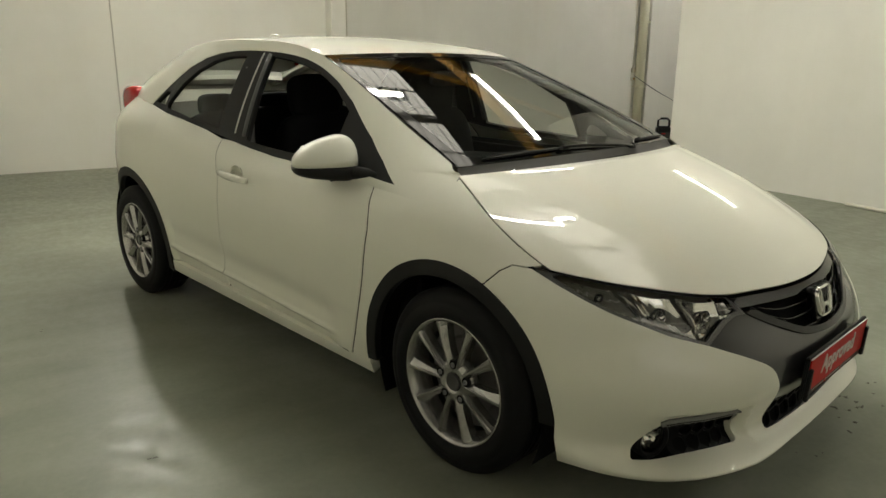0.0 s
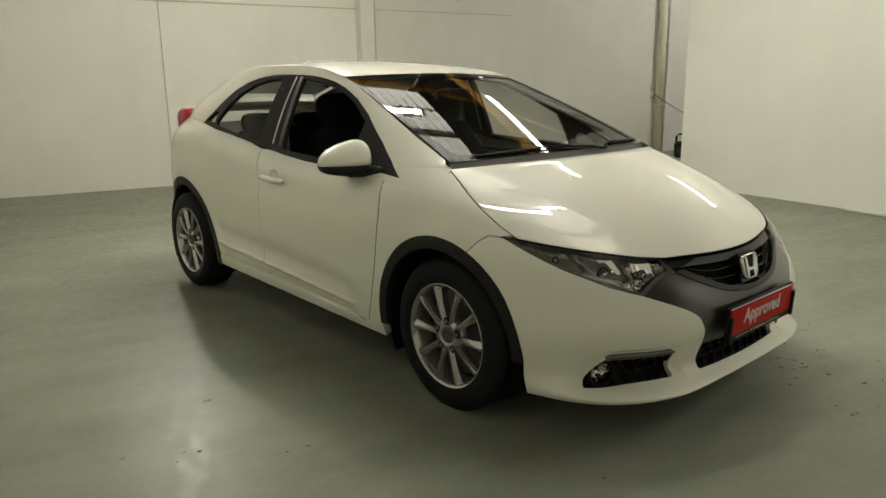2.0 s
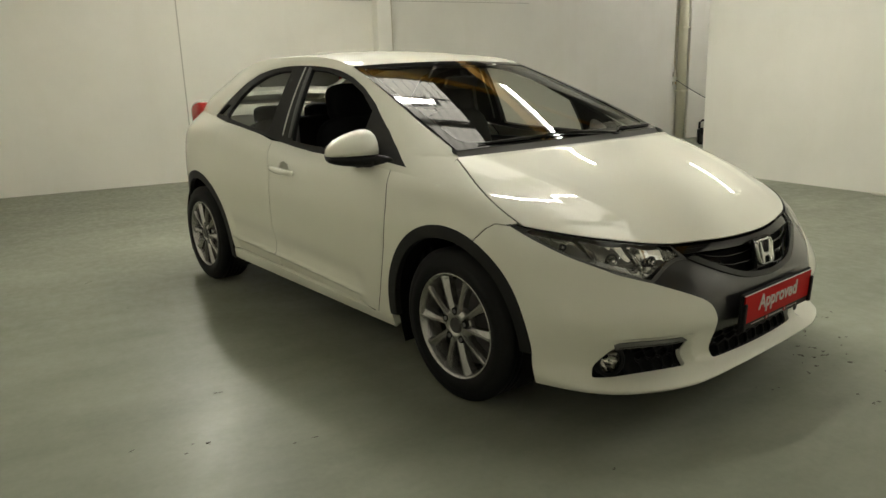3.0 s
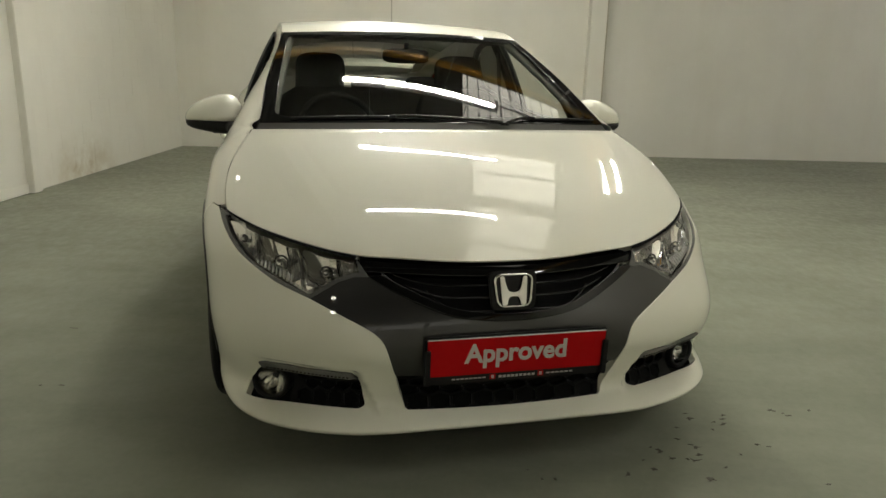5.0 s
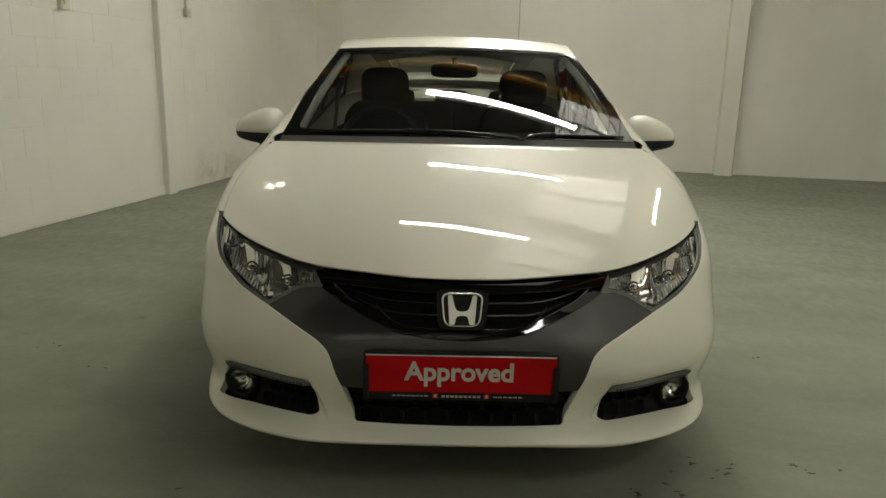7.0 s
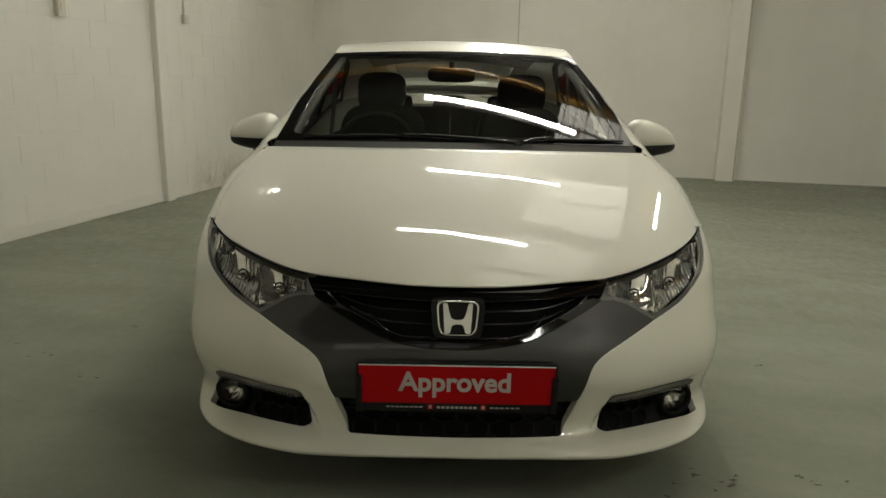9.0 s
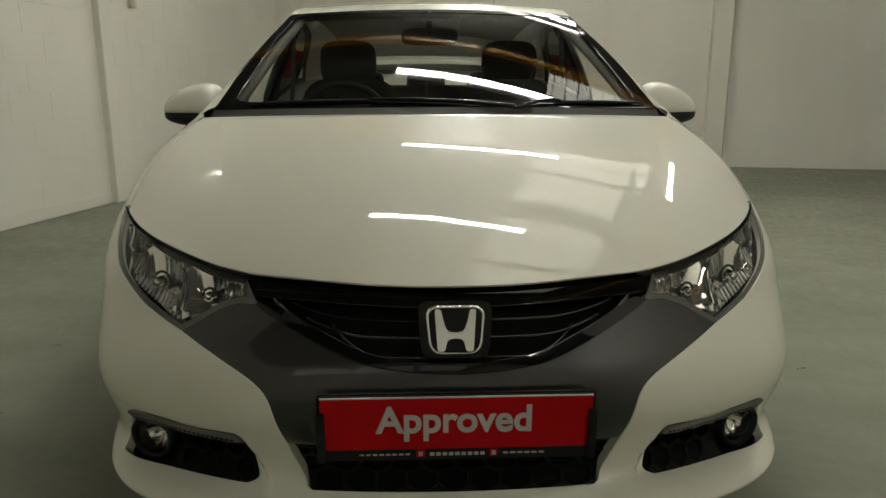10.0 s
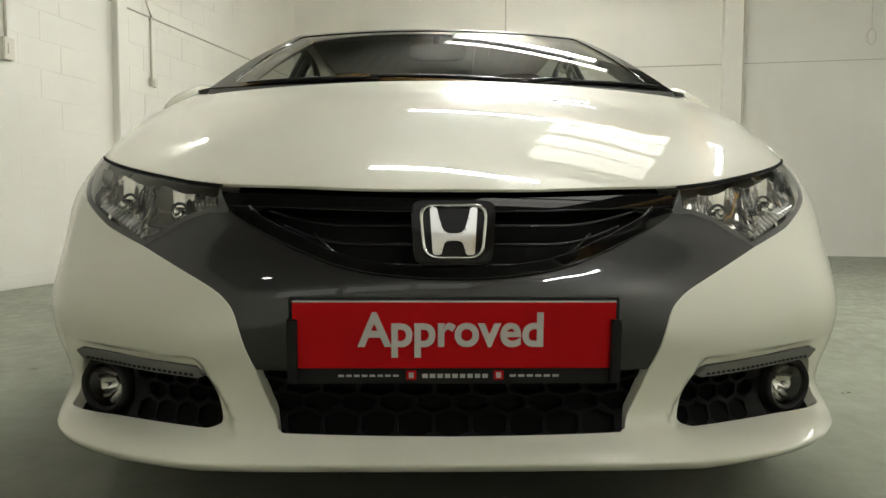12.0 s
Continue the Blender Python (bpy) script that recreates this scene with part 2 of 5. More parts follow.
def rounded(poly, radius, seg=4):
    """Corners of a polygon rounded off; radius is one number, or one for each corner."""
    out, n = [], len(poly)
    for i, p in enumerate(poly):
        r = radius[i] if isinstance(radius, (list, tuple)) else radius
        a, b = poly[i - 1], poly[(i + 1) % n]
        la, lb = math.dist(a, p), math.dist(b, p)
        r = min(r, la * .45, lb * .45)
        if r <= 0:
            out.append(p)
            continue
        q = (p[0] + (a[0] - p[0]) * r / la, p[1] + (a[1] - p[1]) * r / la)
        w = (p[0] + (b[0] - p[0]) * r / lb, p[1] + (b[1] - p[1]) * r / lb)
        for k in range(seg + 1):
            t = k / seg
            out.append(tuple((1 - t) ** 2 * q[j] + 2 * t * (1 - t) * p[j] + t * t * w[j] for j in (0, 1)))
    return out


def area(poly):
    return sum(a[0] * b[1] - b[0] * a[1] for a, b in zip(poly, poly[1:] + poly[:1])) / 2


def normal_at(fn, u, v, e=0.002):
    a, b = Vector(fn(u + e, v)) - Vector(fn(u - e, v)), Vector(fn(u, v + e)) - Vector(fn(u, v - e))
    n = a.cross(b)
    return n.normalized() if n.length > 1e-12 else Vector((0, 0, 1))


def panel_mesh(name, fn, outer, holes=(), step=0.03, lift=0.0, edge=0.014, soft=0.003, flip=False):
    """A sheet cut from the surface fn(u, v) along an outline, with holes, and with its edges turned in."""
    loops = []
    for i, poly in enumerate([outer, *holes]):
        poly = dense(list(poly), step * .6)
        if (area(poly) > 0) != (i == 0):
            poly.reverse()
        loops.append(poly)
    pts, edges, owner = [], [], []
    for loop in loops:
        k = len(pts)
        pts += loop
        edges += [(k + j, k + (j + 1) % len(loop)) for j in range(len(loop))]
    border = np.array(pts)
    us, vs = border[:, 0], border[:, 1]
    gu, gv = (lo + (np.arange(int((hi - lo) / step) + 1) + .5) * step for lo, hi in ((us.min(), us.max()), (vs.min(), vs.max())))
    grid = np.stack(np.meshgrid(gu, gv, indexing="ij"), -1).reshape(-1, 2)
    keep = inside(grid, loops[0])
    for l in loops[1:]:
        keep &= ~inside(grid, l)
    for p in grid[keep]:
        if ((border - p) ** 2).sum(1).min() > (.45 * step) ** 2:
            pts.append((float(p[0]), float(p[1])))
    from_cdt = mathutils_geometry.delaunay_2d_cdt([Vector(p) for p in pts], edges, [], 0, 1e-7)
    co, faces, source = from_cdt[0], from_cdt[2], from_cdt[3]
    sign = -1 if flip else 1
    verts, normals, tris = [], [], []
    for p in co:
        n = sign * normal_at(fn, p[0], p[1])
        verts.append(Vector(fn(p[0], p[1])) + lift * n)
        normals.append(n)
    if faces:
        mid = np.array([[sum(co[i][k] for i in f) / len(f) for k in (0, 1)] for f in faces])
        keep = inside(mid, loops[0])
        for l in loops[1:]:
            keep &= ~inside(mid, l)
        tris = [tuple(f)[::-1] if flip else tuple(f) for f, k in zip(faces, keep) if k]
    if edge:
        index = {}
        for i, src in enumerate(source):
            for k in src:
                index[k] = i
        k = 0
        for loop in loops:
            ids = [index.get(k + j) for j in range(len(loop))]
            k += len(loop)
            if None in ids:
                continue
            rows = [ids]
            outs = []
            for j, i in enumerate(ids):
                t = verts[ids[(j + 1) % len(ids)]] - verts[ids[j - 1]]
                o = t.cross(normals[i])
                outs.append(o.normalized() * sign if o.length > 1e-9 else normals[i])
            for drop, out in ((soft, soft * .5), (edge, soft * .3)):
                row = []
                for i, o in zip(ids, outs):
                    row.append(len(verts))
                    verts.append(verts[i] - drop * normals[i] + out * o)
                    normals.append(o)
                rows.append(row)
            for a, b in zip(rows, rows[1:]):
                for j in range(len(a)):
                    q = (a[j], b[j], b[(j + 1) % len(a)], a[(j + 1) % len(a)])
                    tris.append(q if not flip else q[::-1])
    me = bpy.data.meshes.new(name)
    me.from_pydata([tuple(v) for v in verts], [], tris)
    for p in me.polygons:
        p.use_smooth = True
    me.normals_split_custom_set_from_vertices([tuple(n) for n in normals])
    return me


def patch_mesh(name, fn, nu, nv, thick=0.0, flip=False, u0=0.0, u1=1.0, v0=0.0, v1=1.0):
    """A sheet over the whole of fn(u, v), with turned-in edges if thick is given."""
    verts, normals, faces = [], [], []
    for j in range(nv + 1):
        for i in range(nu + 1):
            u, v = u0 + (u1 - u0) * i / nu, v0 + (v1 - v0) * j / nv
            n = normal_at(fn, u, v, 0.004) * (-1 if flip else 1)
            verts.append(Vector(fn(u, v)))
            normals.append(n)
    w = nu + 1
    for j in range(nv):
        for i in range(nu):
            q = (j * w + i, j * w + i + 1, (j + 1) * w + i + 1, (j + 1) * w + i)
            faces.append(q[::-1] if flip else q)
    if thick:
        ring = [i for i in range(w)] + [j * w + nu for j in range(1, nv + 1)] + [nv * w + i for i in range(nu - 1, -1, -1)] + [j * w for j in range(nv - 1, 0, -1)]
        rows = [ring]
        for drop, out in ((.003, .0015), (thick, .001)):
            row = []
            for k, i in enumerate(ring):
                o = (verts[ring[(k + 1) % len(ring)]] - verts[ring[k - 1]]).cross(normals[i]) * (-1 if flip else 1)
                o = o.normalized() if o.length > 1e-9 else normals[i]
                row.append(len(verts))
                verts.append(verts[i] - drop * normals[i] + out * o)
                normals.append(o)
            rows.append(row)
        for a, b in zip(rows, rows[1:]):
            for k in range(len(ring)):
                q = (a[k], b[k], b[(k + 1) % len(ring)], a[(k + 1) % len(ring)])
                faces.append(q[::-1] if flip else q)
    me = bpy.data.meshes.new(name)
    me.from_pydata([tuple(v) for v in verts], [], faces)
    for p in me.polygons:
        p.use_smooth = True
    me.normals_split_custom_set_from_vertices([tuple(n) for n in normals])
    return me


def mirrored(me, name):
    """The same sheet on the car's other side."""
    b = me.copy()
    b.name = name
    vn = [None] * len(b.vertices)
    for l in b.loops:
        vn[l.vertex_index] = tuple(b.corner_normals[l.index].vector)
    b.transform(Matrix.Diagonal((-1, 1, 1, 1)))
    b.flip_normals()
    b.normals_split_custom_set_from_vertices([(-v[0], v[1], v[2]) if v else (0, 0, 1) for v in vn])
    return b
class Curve:
    """A natural cubic spline through a few stations."""
    def __init__(self, *pts):
        x = np.array([p[0] for p in pts], float)
        y = np.array([p[1] for p in pts], float)
        n, h = len(x), np.diff(x)
        a, r = np.eye(n), np.zeros(n)
        for i in range(1, n - 1):
            a[i, i - 1:i + 2] = h[i - 1], 2 * (h[i - 1] + h[i]), h[i]
            r[i] = 6 * ((y[i + 1] - y[i]) / h[i] - (y[i] - y[i - 1]) / h[i - 1])
        m = np.linalg.solve(a, r)
        self.x, self.y, self.m, self.n = x.tolist(), y.tolist(), m.tolist(), n

    def __call__(self, t):
        x, y, m = self.x, self.y, self.m
        if t <= x[0] or t >= x[-1]:
            i = 0 if t <= x[0] else self.n - 2
            h = x[i + 1] - x[i]
            s = (y[i + 1] - y[i]) / h
            if t <= x[0]:
                return y[0] + (t - x[0]) * (s - h * (2 * m[0] + m[1]) / 6)
            return y[-1] + (t - x[-1]) * (s + h * (m[-2] + 2 * m[-1]) / 6)
        i = 0
        while t > x[i + 1]:
            i += 1
        h = x[i + 1] - x[i]
        a, b = (x[i + 1] - t) / h, (t - x[i]) / h
        return a * y[i] + b * y[i + 1] + ((a ** 3 - a) * m[i] + (b ** 3 - b) * m[i + 1]) * h * h / 6


def smooth(a, b, t):
    t = min(1.0, max(0.0, (t - a) / (b - a)))
    return t * t * (3 - 2 * t)


# The car's lower shell: plan outlines stacked over the height. s runs round the plan from the nose's middle.
YC, YR, S1 = 1.25, 3.05, 1.75
S2 = S1 + YR - YC
NOSE_Y = Curve((.16, .10), (.19, .035), (.225, .022), (.255, .048), (.30, .045), (.37, .014), (.43, .0), (.48, .0), (.53, .012), (.60, .050), (.66, .083), (.70, .134), (.75, .226), (.85, .45), (.98, .775))
NOSE_P = Curve((.16, 3.0), (.21, 3.0), (.26, 2.3), (.32, 2.0), (.40, 2.15), (.46, 2.17), (.52, 1.88), (.60, 1.68), (.70, 1.68), (.80, 2.1), (.98, 2.0))
NOSE_Q = Curve((.16, 6.5), (.21, 6.8), (.26, 6.6), (.32, 6.6), (.40, 6.7), (.50, 6.4), (.60, 6.1), (.70, 5.4), (.76, 4.8), (.85, 4.0), (.98, 3.4))
HALF = Curve((.16, .825), (.22, .852), (.32, .868), (.45, .878), (.60, .888), (.70, .896), (.80, .888), (.88, .866), (.94, .812), (.98, .762))
TAIL_Y = Curve((.16, 4.05), (.30, 4.14), (.50, 4.17), (.75, 4.15), (.95, 4.11), (1.10, 4.07), (1.3, 3.95))
RISE = Curve((1.2, -.005), (1.6, -.005), (2.01, .0), (2.51, .05), (3.05, .118), (3.40, .155), (3.8, .175), (4.2, .185))
BELT = Curve((.95, .895), (1.2, .902), (1.3, .906), (1.45, .915), (1.60, .925), (2.01, .94), (2.51, .995), (3.05, 1.063), (3.40, 1.10), (3.8, 1.12), (4.2, 1.13))


def half_width(y, z):
    return HALF(z - RISE(max(y, 1.2)) * smooth(.55, .95, z))


def nose_y(x, z):
    """How far ahead the plan outline at the height z lies at x."""
    u = min(.99999, abs(x) / half_width(YC, z))
    return YC - (YC - NOSE_Y(z)) * (1 - u ** NOSE_P(z)) ** (1 / NOSE_Q(z))


def shell(s, z):
    """A point of the lower shell, s metres round the plan from the nose, z up."""
    g, s = (1 if s >= 0 else -1), abs(s)
    if s <= S1:
        a, b, p, q = half_width(YC, z), YC - NOSE_Y(z), NOSE_P(z), NOSE_Q(z)
        th = s / S1 * math.pi / 2
        c, d = max(1e-9, math.cos(th)) / b, max(1e-9, math.sin(th)) / a
        r = 1 / max(c, d)
        for _ in range(12):
            e, f = (r * d) ** p, (r * c) ** q
            step = (e + f - 1) / (p * e + q * f) * r
            r -= step
            if abs(step) < 1e-9:
                break
        r *= 1 + .013 * max(0, 1 - abs(z - .217) / .026) * (1 - smooth(.45, .95, s))
        x = r * d * a
        # upright fin beside the lower grille, the sunk surround of the fog lamp and the kink of the lip
        fin = x - .338 - (z - .235) * .43
        top = .376 + (x - .45) * .05
        sunk = min(1, max(0, (fin - .034) / .020)) * (1 - smooth(.62, .76, x)) * smooth(.236, .258, z) * (1 - smooth(top, top + .009, z))
        in_y = .029 * sunk
        in_y -= .012 * max(0, 1 - abs(x - .44) / .22) * (1 - smooth(.20, .25, z))
        in_y -= .008 * math.exp(-((x - .46) / .16) ** 2) * math.exp(-((z - .42) / .035) ** 2)
        y = YC - r * c * b + in_y
        return g * (x + .012 * math.exp(-((y - .88) / .24) ** 2 - ((z - .53) / .14) ** 2)), y, z
    if s <= S2:
        y = YC + s - S1
        return g * (half_width(y, z) + .012 * math.exp(-((y - .88) / .24) ** 2 - ((z - .53) / .14) ** 2)), y, z
    a, b, n = half_width(YR, z), TAIL_Y(z) - YR, 3.4
    th = (s - S2) / S1 * math.pi / 2
    c, d = math.cos(th), math.sin(th)
    r = ((abs(d) / b) ** n + (abs(c) / a) ** n) ** (-1 / n)
    return g * r * c, YR + r * d, z


def s_at_x(x, z):
    """Where the shell's front passes x at the height z."""
    s = math.atan2(abs(x), YC - nose_y(x, z)) / (math.pi / 2) * S1
    return s if x >= 0 else -s


def s_at_y(y, z):
    """Where the shell's side passes y at the height z."""
    if y >= YC:
        if y <= YR:
            return S1 + y - YC
        a, b, n = half_width(YR, z), TAIL_Y(z) - YR, 3.4
        u = min(.9999, (y - YR) / b)
        return S2 + math.atan2(y - YR, a * (1 - u ** n) ** (1 / n)) / (math.pi / 2) * S1
    u = min(.99999, (YC - y) / (YC - NOSE_Y(z)))
    return math.atan2(half_width(YC, z) * (1 - u ** NOSE_Q(z)) ** (1 / NOSE_P(z)), YC - y) / (math.pi / 2) * S1

# ---- the hall ----
# Its corner behind the car; X runs along the back wall, Y towards the car is negative.
ROOM = pose(-1.98, 9.25, 0, 0, 0, -12.7)
HEIGHT, WIDE, DEEP = 5.0, 13.2, 15.0


def in_room(*p):
    return tuple(ROOM @ Vector(p))


def wall(name, size, label):
    ob = box(name, size, WALL)
    ob.matrix_world = ROOM
    return tagged(ob, label, "wall", kind="structure")


wall("wall_north", (-0.3, 0, 0, WIDE + 0.3, 0.3, HEIGHT), "cream-painted blockwork wall behind the car")
wall("wall_west", (-0.3, -DEEP, 0, 0, 0, HEIGHT), "cream-painted blockwork side wall, scuffed at its foot")
wall("wall_east", (WIDE, -3.69, 0, WIDE + 0.3, 0, HEIGHT), "grey-white end wall of the recess")
wall("wall_partition", (8.79, -DEEP, 0, WIDE + 0.3, -3.69, HEIGHT), "smooth cream-painted partition beside the car")
wall("wall_south", (-0.3, -DEEP - 0.3, 0, WIDE + 0.3, -DEEP, HEIGHT), "cream-painted wall behind the camera")
floor = box("floor", (-0.3, -DEEP - 0.3, -0.2, WIDE + 0.3, 0.3, 0), FLOOR)
floor.matrix_world = ROOM
tagged(floor, "worn grey-green painted concrete floor", "floor", kind="structure")


def trim(name, size, label, mat=WALL, bevel=0.006):
    ob = box(name, size, mat, None, bevel)
    ob.matrix_world = ROOM
    return tagged(ob, label, "trim", kind="structure")


trim("pilaster", (5.82, -0.20, 0, 6.05, 0.01, HEIGHT), "cream-painted pilaster on the back wall")
trim("pilaster", (-0.01, -4.02, 0, 0.065, -3.88, HEIGHT), "cream-painted pilaster on the side wall")
trim("pilaster", (12.10, -0.16, 0, 12.45, 0.01, HEIGHT), "cream-painted column at the recess")
SEAM = material("dull_seam", (0.47, 0.455, 0.39), 0.8)
# Thin brown strip down the right edge of the back-wall pilaster.
trim("edge_strip", (6.036, -0.204, 0.02, 6.052, -0.19, HEIGHT), "narrow brown strip along the right edge of the pilaster", material("brown_edge", (0.50, 0.46, 0.36), 0.8), 0.002)
trim("wall_seam", (3.045, -0.012, 0.02, 3.060, 0.002, HEIGHT), "narrow upright joint in the wall", SEAM, 0.002)
trim("wall_seam", (0.0, -0.014, 2.425, 5.82, 0.002, 2.437), "thin level ledge line in the back wall", SEAM, 0.002)
trim("wall_seam", (6.05, -0.006, 2.427, 8.6, 0.002, 2.435), "thin level ledge line in the back wall", SEAM, 0.002)
trim("wall_seam", (-0.002, -3.86, 2.425, 0.014, 0.0, 2.437), "thin level ledge line in the side wall", SEAM, 0.002)
trim("wall_seam", (-0.002, -13.0, 2.425, 0.014, -4.02, 2.437), "thin level ledge line in the side wall", SEAM, 0.002)

# corrugated roof: one folded sheet, with beams under it
bm = bmesh.new()
rows = []
n = int((WIDE + 0.6) / 0.05)
for i in range(n + 1):
    x = -0.3 + i * 0.05
    z = HEIGHT + (0.0, 0.007, 0.007, 0.0)[i % 4]
    rows.append((bm.verts.new((x, 0.3, z)), bm.verts.new((x, -DEEP - 0.3, z))))
for a, b in zip(rows, rows[1:]):
    bm.faces.new((a[0], a[1], b[1], b[0]))
bmesh.ops.solidify(bm, geom=bm.faces[:], thickness=0.01)
ceiling = part("ceiling", mesh_of(bm, "ceiling"), SHEET)
ceiling.matrix_world = ROOM
tagged(ceiling, "grey corrugated metal roof sheeting", "ceiling", kind="structure")


def tube_lamp(x, y, z, length, turn, lit):
    lamp = tagged(new("tube_lamp"), "white batten with a lit fluorescent tube", "lamp", "ceiling tube lamps")
    lamp.matrix_world = ROOM @ pose(x, y, z, 0, 0, turn)
    h = length / 2
    box("casing", (-h, -0.045, 0.03, h, 0.045, 0.09), CASING, lamp, 0.008)
    box("diffuser", (-h + .03, -0.034, -0.012, h - .03, 0.034, 0.028), lit, lamp, 0.012, "lit fluorescent diffuser")
    for g in (-1, 1):
        box("end_cap", (g * (h - .02) - .015, -0.08, -0.025, g * (h - .02) + .015, 0.08, 0.03), CASING, lamp, 0.004)
    return lamp


# The dim tube at y -1.49 is an added fill for the back wall.
# The tube at x 12.4 is unseen, added to brighten the recess.
for x, y, z, turn, length in ((3.83, -7.45, 3.2, 0, 1.5), (3.76, -5.42, 3.2, 0, 1.6), (3.75, -3.4, 3.2, 0, 1.5), (3.69, -1.49, 4.54, 0, 2.3), (12.4, -2.6, 4.54, 90, 1.8), (6.02, -5.15, 3.2, 90, 1.5), (7.2, -11.6, 4.54, 90, 2.3)):
    tube_lamp(x, y, z, length, turn, RECESS_FILL if x > 12 else SOUTH_TUBE if x == 7.2 else BRIGHT_TUBE if x > 6 else DIM_TUBE if y == -1.49 else TUBE)
    for g in (-1, 1):
        d = Matrix.Rotation(radians(turn), 3, "Z") @ Vector((g * .5, 0, 0))
        rod = tube("hanger_rod", [in_room(x + d.x, y + d.y, z + .04), in_room(x + d.x, y + d.y, 3.31 if x == 6.02 else HEIGHT)], .006, STEEL)
        tagged(rod, "thin steel rod hanging a batten lamp", "rod", "lamp hanger rods")
# a batten turned on its side against the partition
tube_lamp(8.69, -5.6, 2.78, 1.5, 90, DIM_TUBE).matrix_world = ROOM @ pose(8.69, -5.6, 2.78, 0, 90, 0) @ pose(0, 0, 0, 0, 0, 90)

# two round lamps
for x, y, z in ((0.16, -5.3, 4.25), (1.4, -12.3, 4.5)):
    lamp = tagged(new("bulkhead_lamp"), "small round lit bulkhead lamp", "lamp", "bulkhead lamps")
    lamp.matrix_world = ROOM @ pose(x, y, z)
    bm = lathe_bm([(-.09, .0001), (-.085, .04), (-.06, .075), (-.02, .09), (.02, .09)], 24, "z")
    part("globe", mesh_of(bm, "globe", True), GLOBE, lamp, "lit round globe")
    bm = lathe_bm([(.02, .10), (.05, .10), (.07, .06), (.07, .0001)], 24, "z")
    part("lamp_base", mesh_of(bm, "lamp_base", True), CASING, lamp)
    tube("lamp_stem", [(0, 0, .06), (0, 0, HEIGHT - z)], .012, STEEL, lamp)

# flood lamp on a bracket, high on the back wall
flood = tagged(new("flood_lamp"), "lit grey flood lamp on a bracket on the back wall", "lamp")
flood.matrix_world = ROOM @ pose(2.88, -.22, 4.0, -30, 0, 9)
box("flood_housing", (-.20, -.05, -.15, .20, .08, .15), CASING, flood, .02)
box("flood_glass", (-.10, -.058, -.07, .10, -.052, .07), FLOOD, flood, .002, "lit flood glass")
# Unseen side shades, added to keep the flood's light off the side wall.
for g in (-1, 1):
    box("flood_shade", (g * .185 - .012, -.22, -.14, g * .185 + .012, -.05, .14), CASING, flood, .004)
box("flood_bracket", (-.03, .05, -.05, .03, .26, .05), STEEL, flood, .004)

# yellow crane beam, purlins and rooflights
for name, size, mat, label in (("crane_beam", (5.94, -DEEP, 3.30, 6.10, -1.2, 3.50), YELLOW, "yellow-painted steel crane beam hung from the roof"),):
    ob = box(name, size, mat, None, .01)
    ob.matrix_world = ROOM
    tagged(ob, label, "beam")
for y in (-2.9, -6.3, -10.2):
    rod = tube("hanger_rod", [in_room(6.02, y, 3.49), in_room(6.02, y, HEIGHT)], .02, STEEL)
    tagged(rod, "steel rod hanging the crane beam", "rod", "beam hanger rods")
    ob = box("roof_beam", (-.3, y - .05, 4.86, WIDE + .3, y + .08, 4.995), YELLOW if y == -2.9 else STEEL, None, .01)
    ob.matrix_world = ROOM
    tagged(ob, "painted steel beam under the roof sheeting", "beam", "roof beams")
for x, y in ((4.5, -3.7), (4.5, -5.2), (4.5, -7.1), (4.5, -8.6)):
    light = tagged(new("rooflight"), "translucent daylight panel in the roof with dark bars", "rooflight", "rooflights")
    light.matrix_world = ROOM
    box("rooflight_sheet", (x, y - .68, 4.955, x + 1.55, y + .68, 4.985), ROOFLIGHT, light)
    for k in range(3):
        box("rooflight_bar", (x - .02, y - .70 + k * .68, 4.93, x + 1.57, y - .66 + k * .68, 4.955), SHEET, light)
    for k in range(9):
        box("rooflight_rib", (x + .06 + k * .17, y - .655, 4.944, x + .074 + k * .17, y + .655, 4.954), SHEET, light, .003)

# glowing panels added behind the camera as fill light; no windows known there
for x in (1.3, 3.0, 4.7):
    fill = tagged(new("fill_panel"), "added glowing fill panel with pale frame", "window", "high windows")
    fill.matrix_world = ROOM
    box("fill_panel_frame", (x - .05, -DEEP - .02, 3.45, x + 1.55, -DEEP + .03, 4.45), CASING, fill, .01)
    box("glow_sheet", (x, -DEEP + .028, 3.50, x + .73, -DEEP + .036, 4.40), FILL_GLOW, fill)
    box("glow_sheet", (x + .77, -DEEP + .028, 3.50, x + 1.5, -DEEP + .036, 4.40), FILL_GLOW, fill)

# pale drainpipe beside the column
PIPE_PAINT = material("yellowed_pipe_paint", (0.74, 0.71, 0.55), 0.5)
pipe = tagged(new("drainpipe"), "pale green-cream drainpipe down the back wall", "pipe")
pipe.matrix_world = ROOM
tube("pipe", [(11.99, -.09, .01), (11.99, -.09, HEIGHT)], .085, PIPE_PAINT, pipe, "", 20)
for z in (.9, 2.05, 3.4):
    box("pipe_bracket", (11.895, -.178, z - .012, 12.085, .0, z + .012), PIPE_PAINT, pipe, .003)

# ---- the car ----
CAR = tagged(new("car"), "pearl-white five-door hatchback with dark nose panel, parked", "car")
AXLE_F, AXLE_R, HUB_Z, TYRE_R = .86, 3.44, .315, .317
ARCHES = {AXLE_F: (.886, .303, .424), AXLE_R: (3.425, .310, .436)}


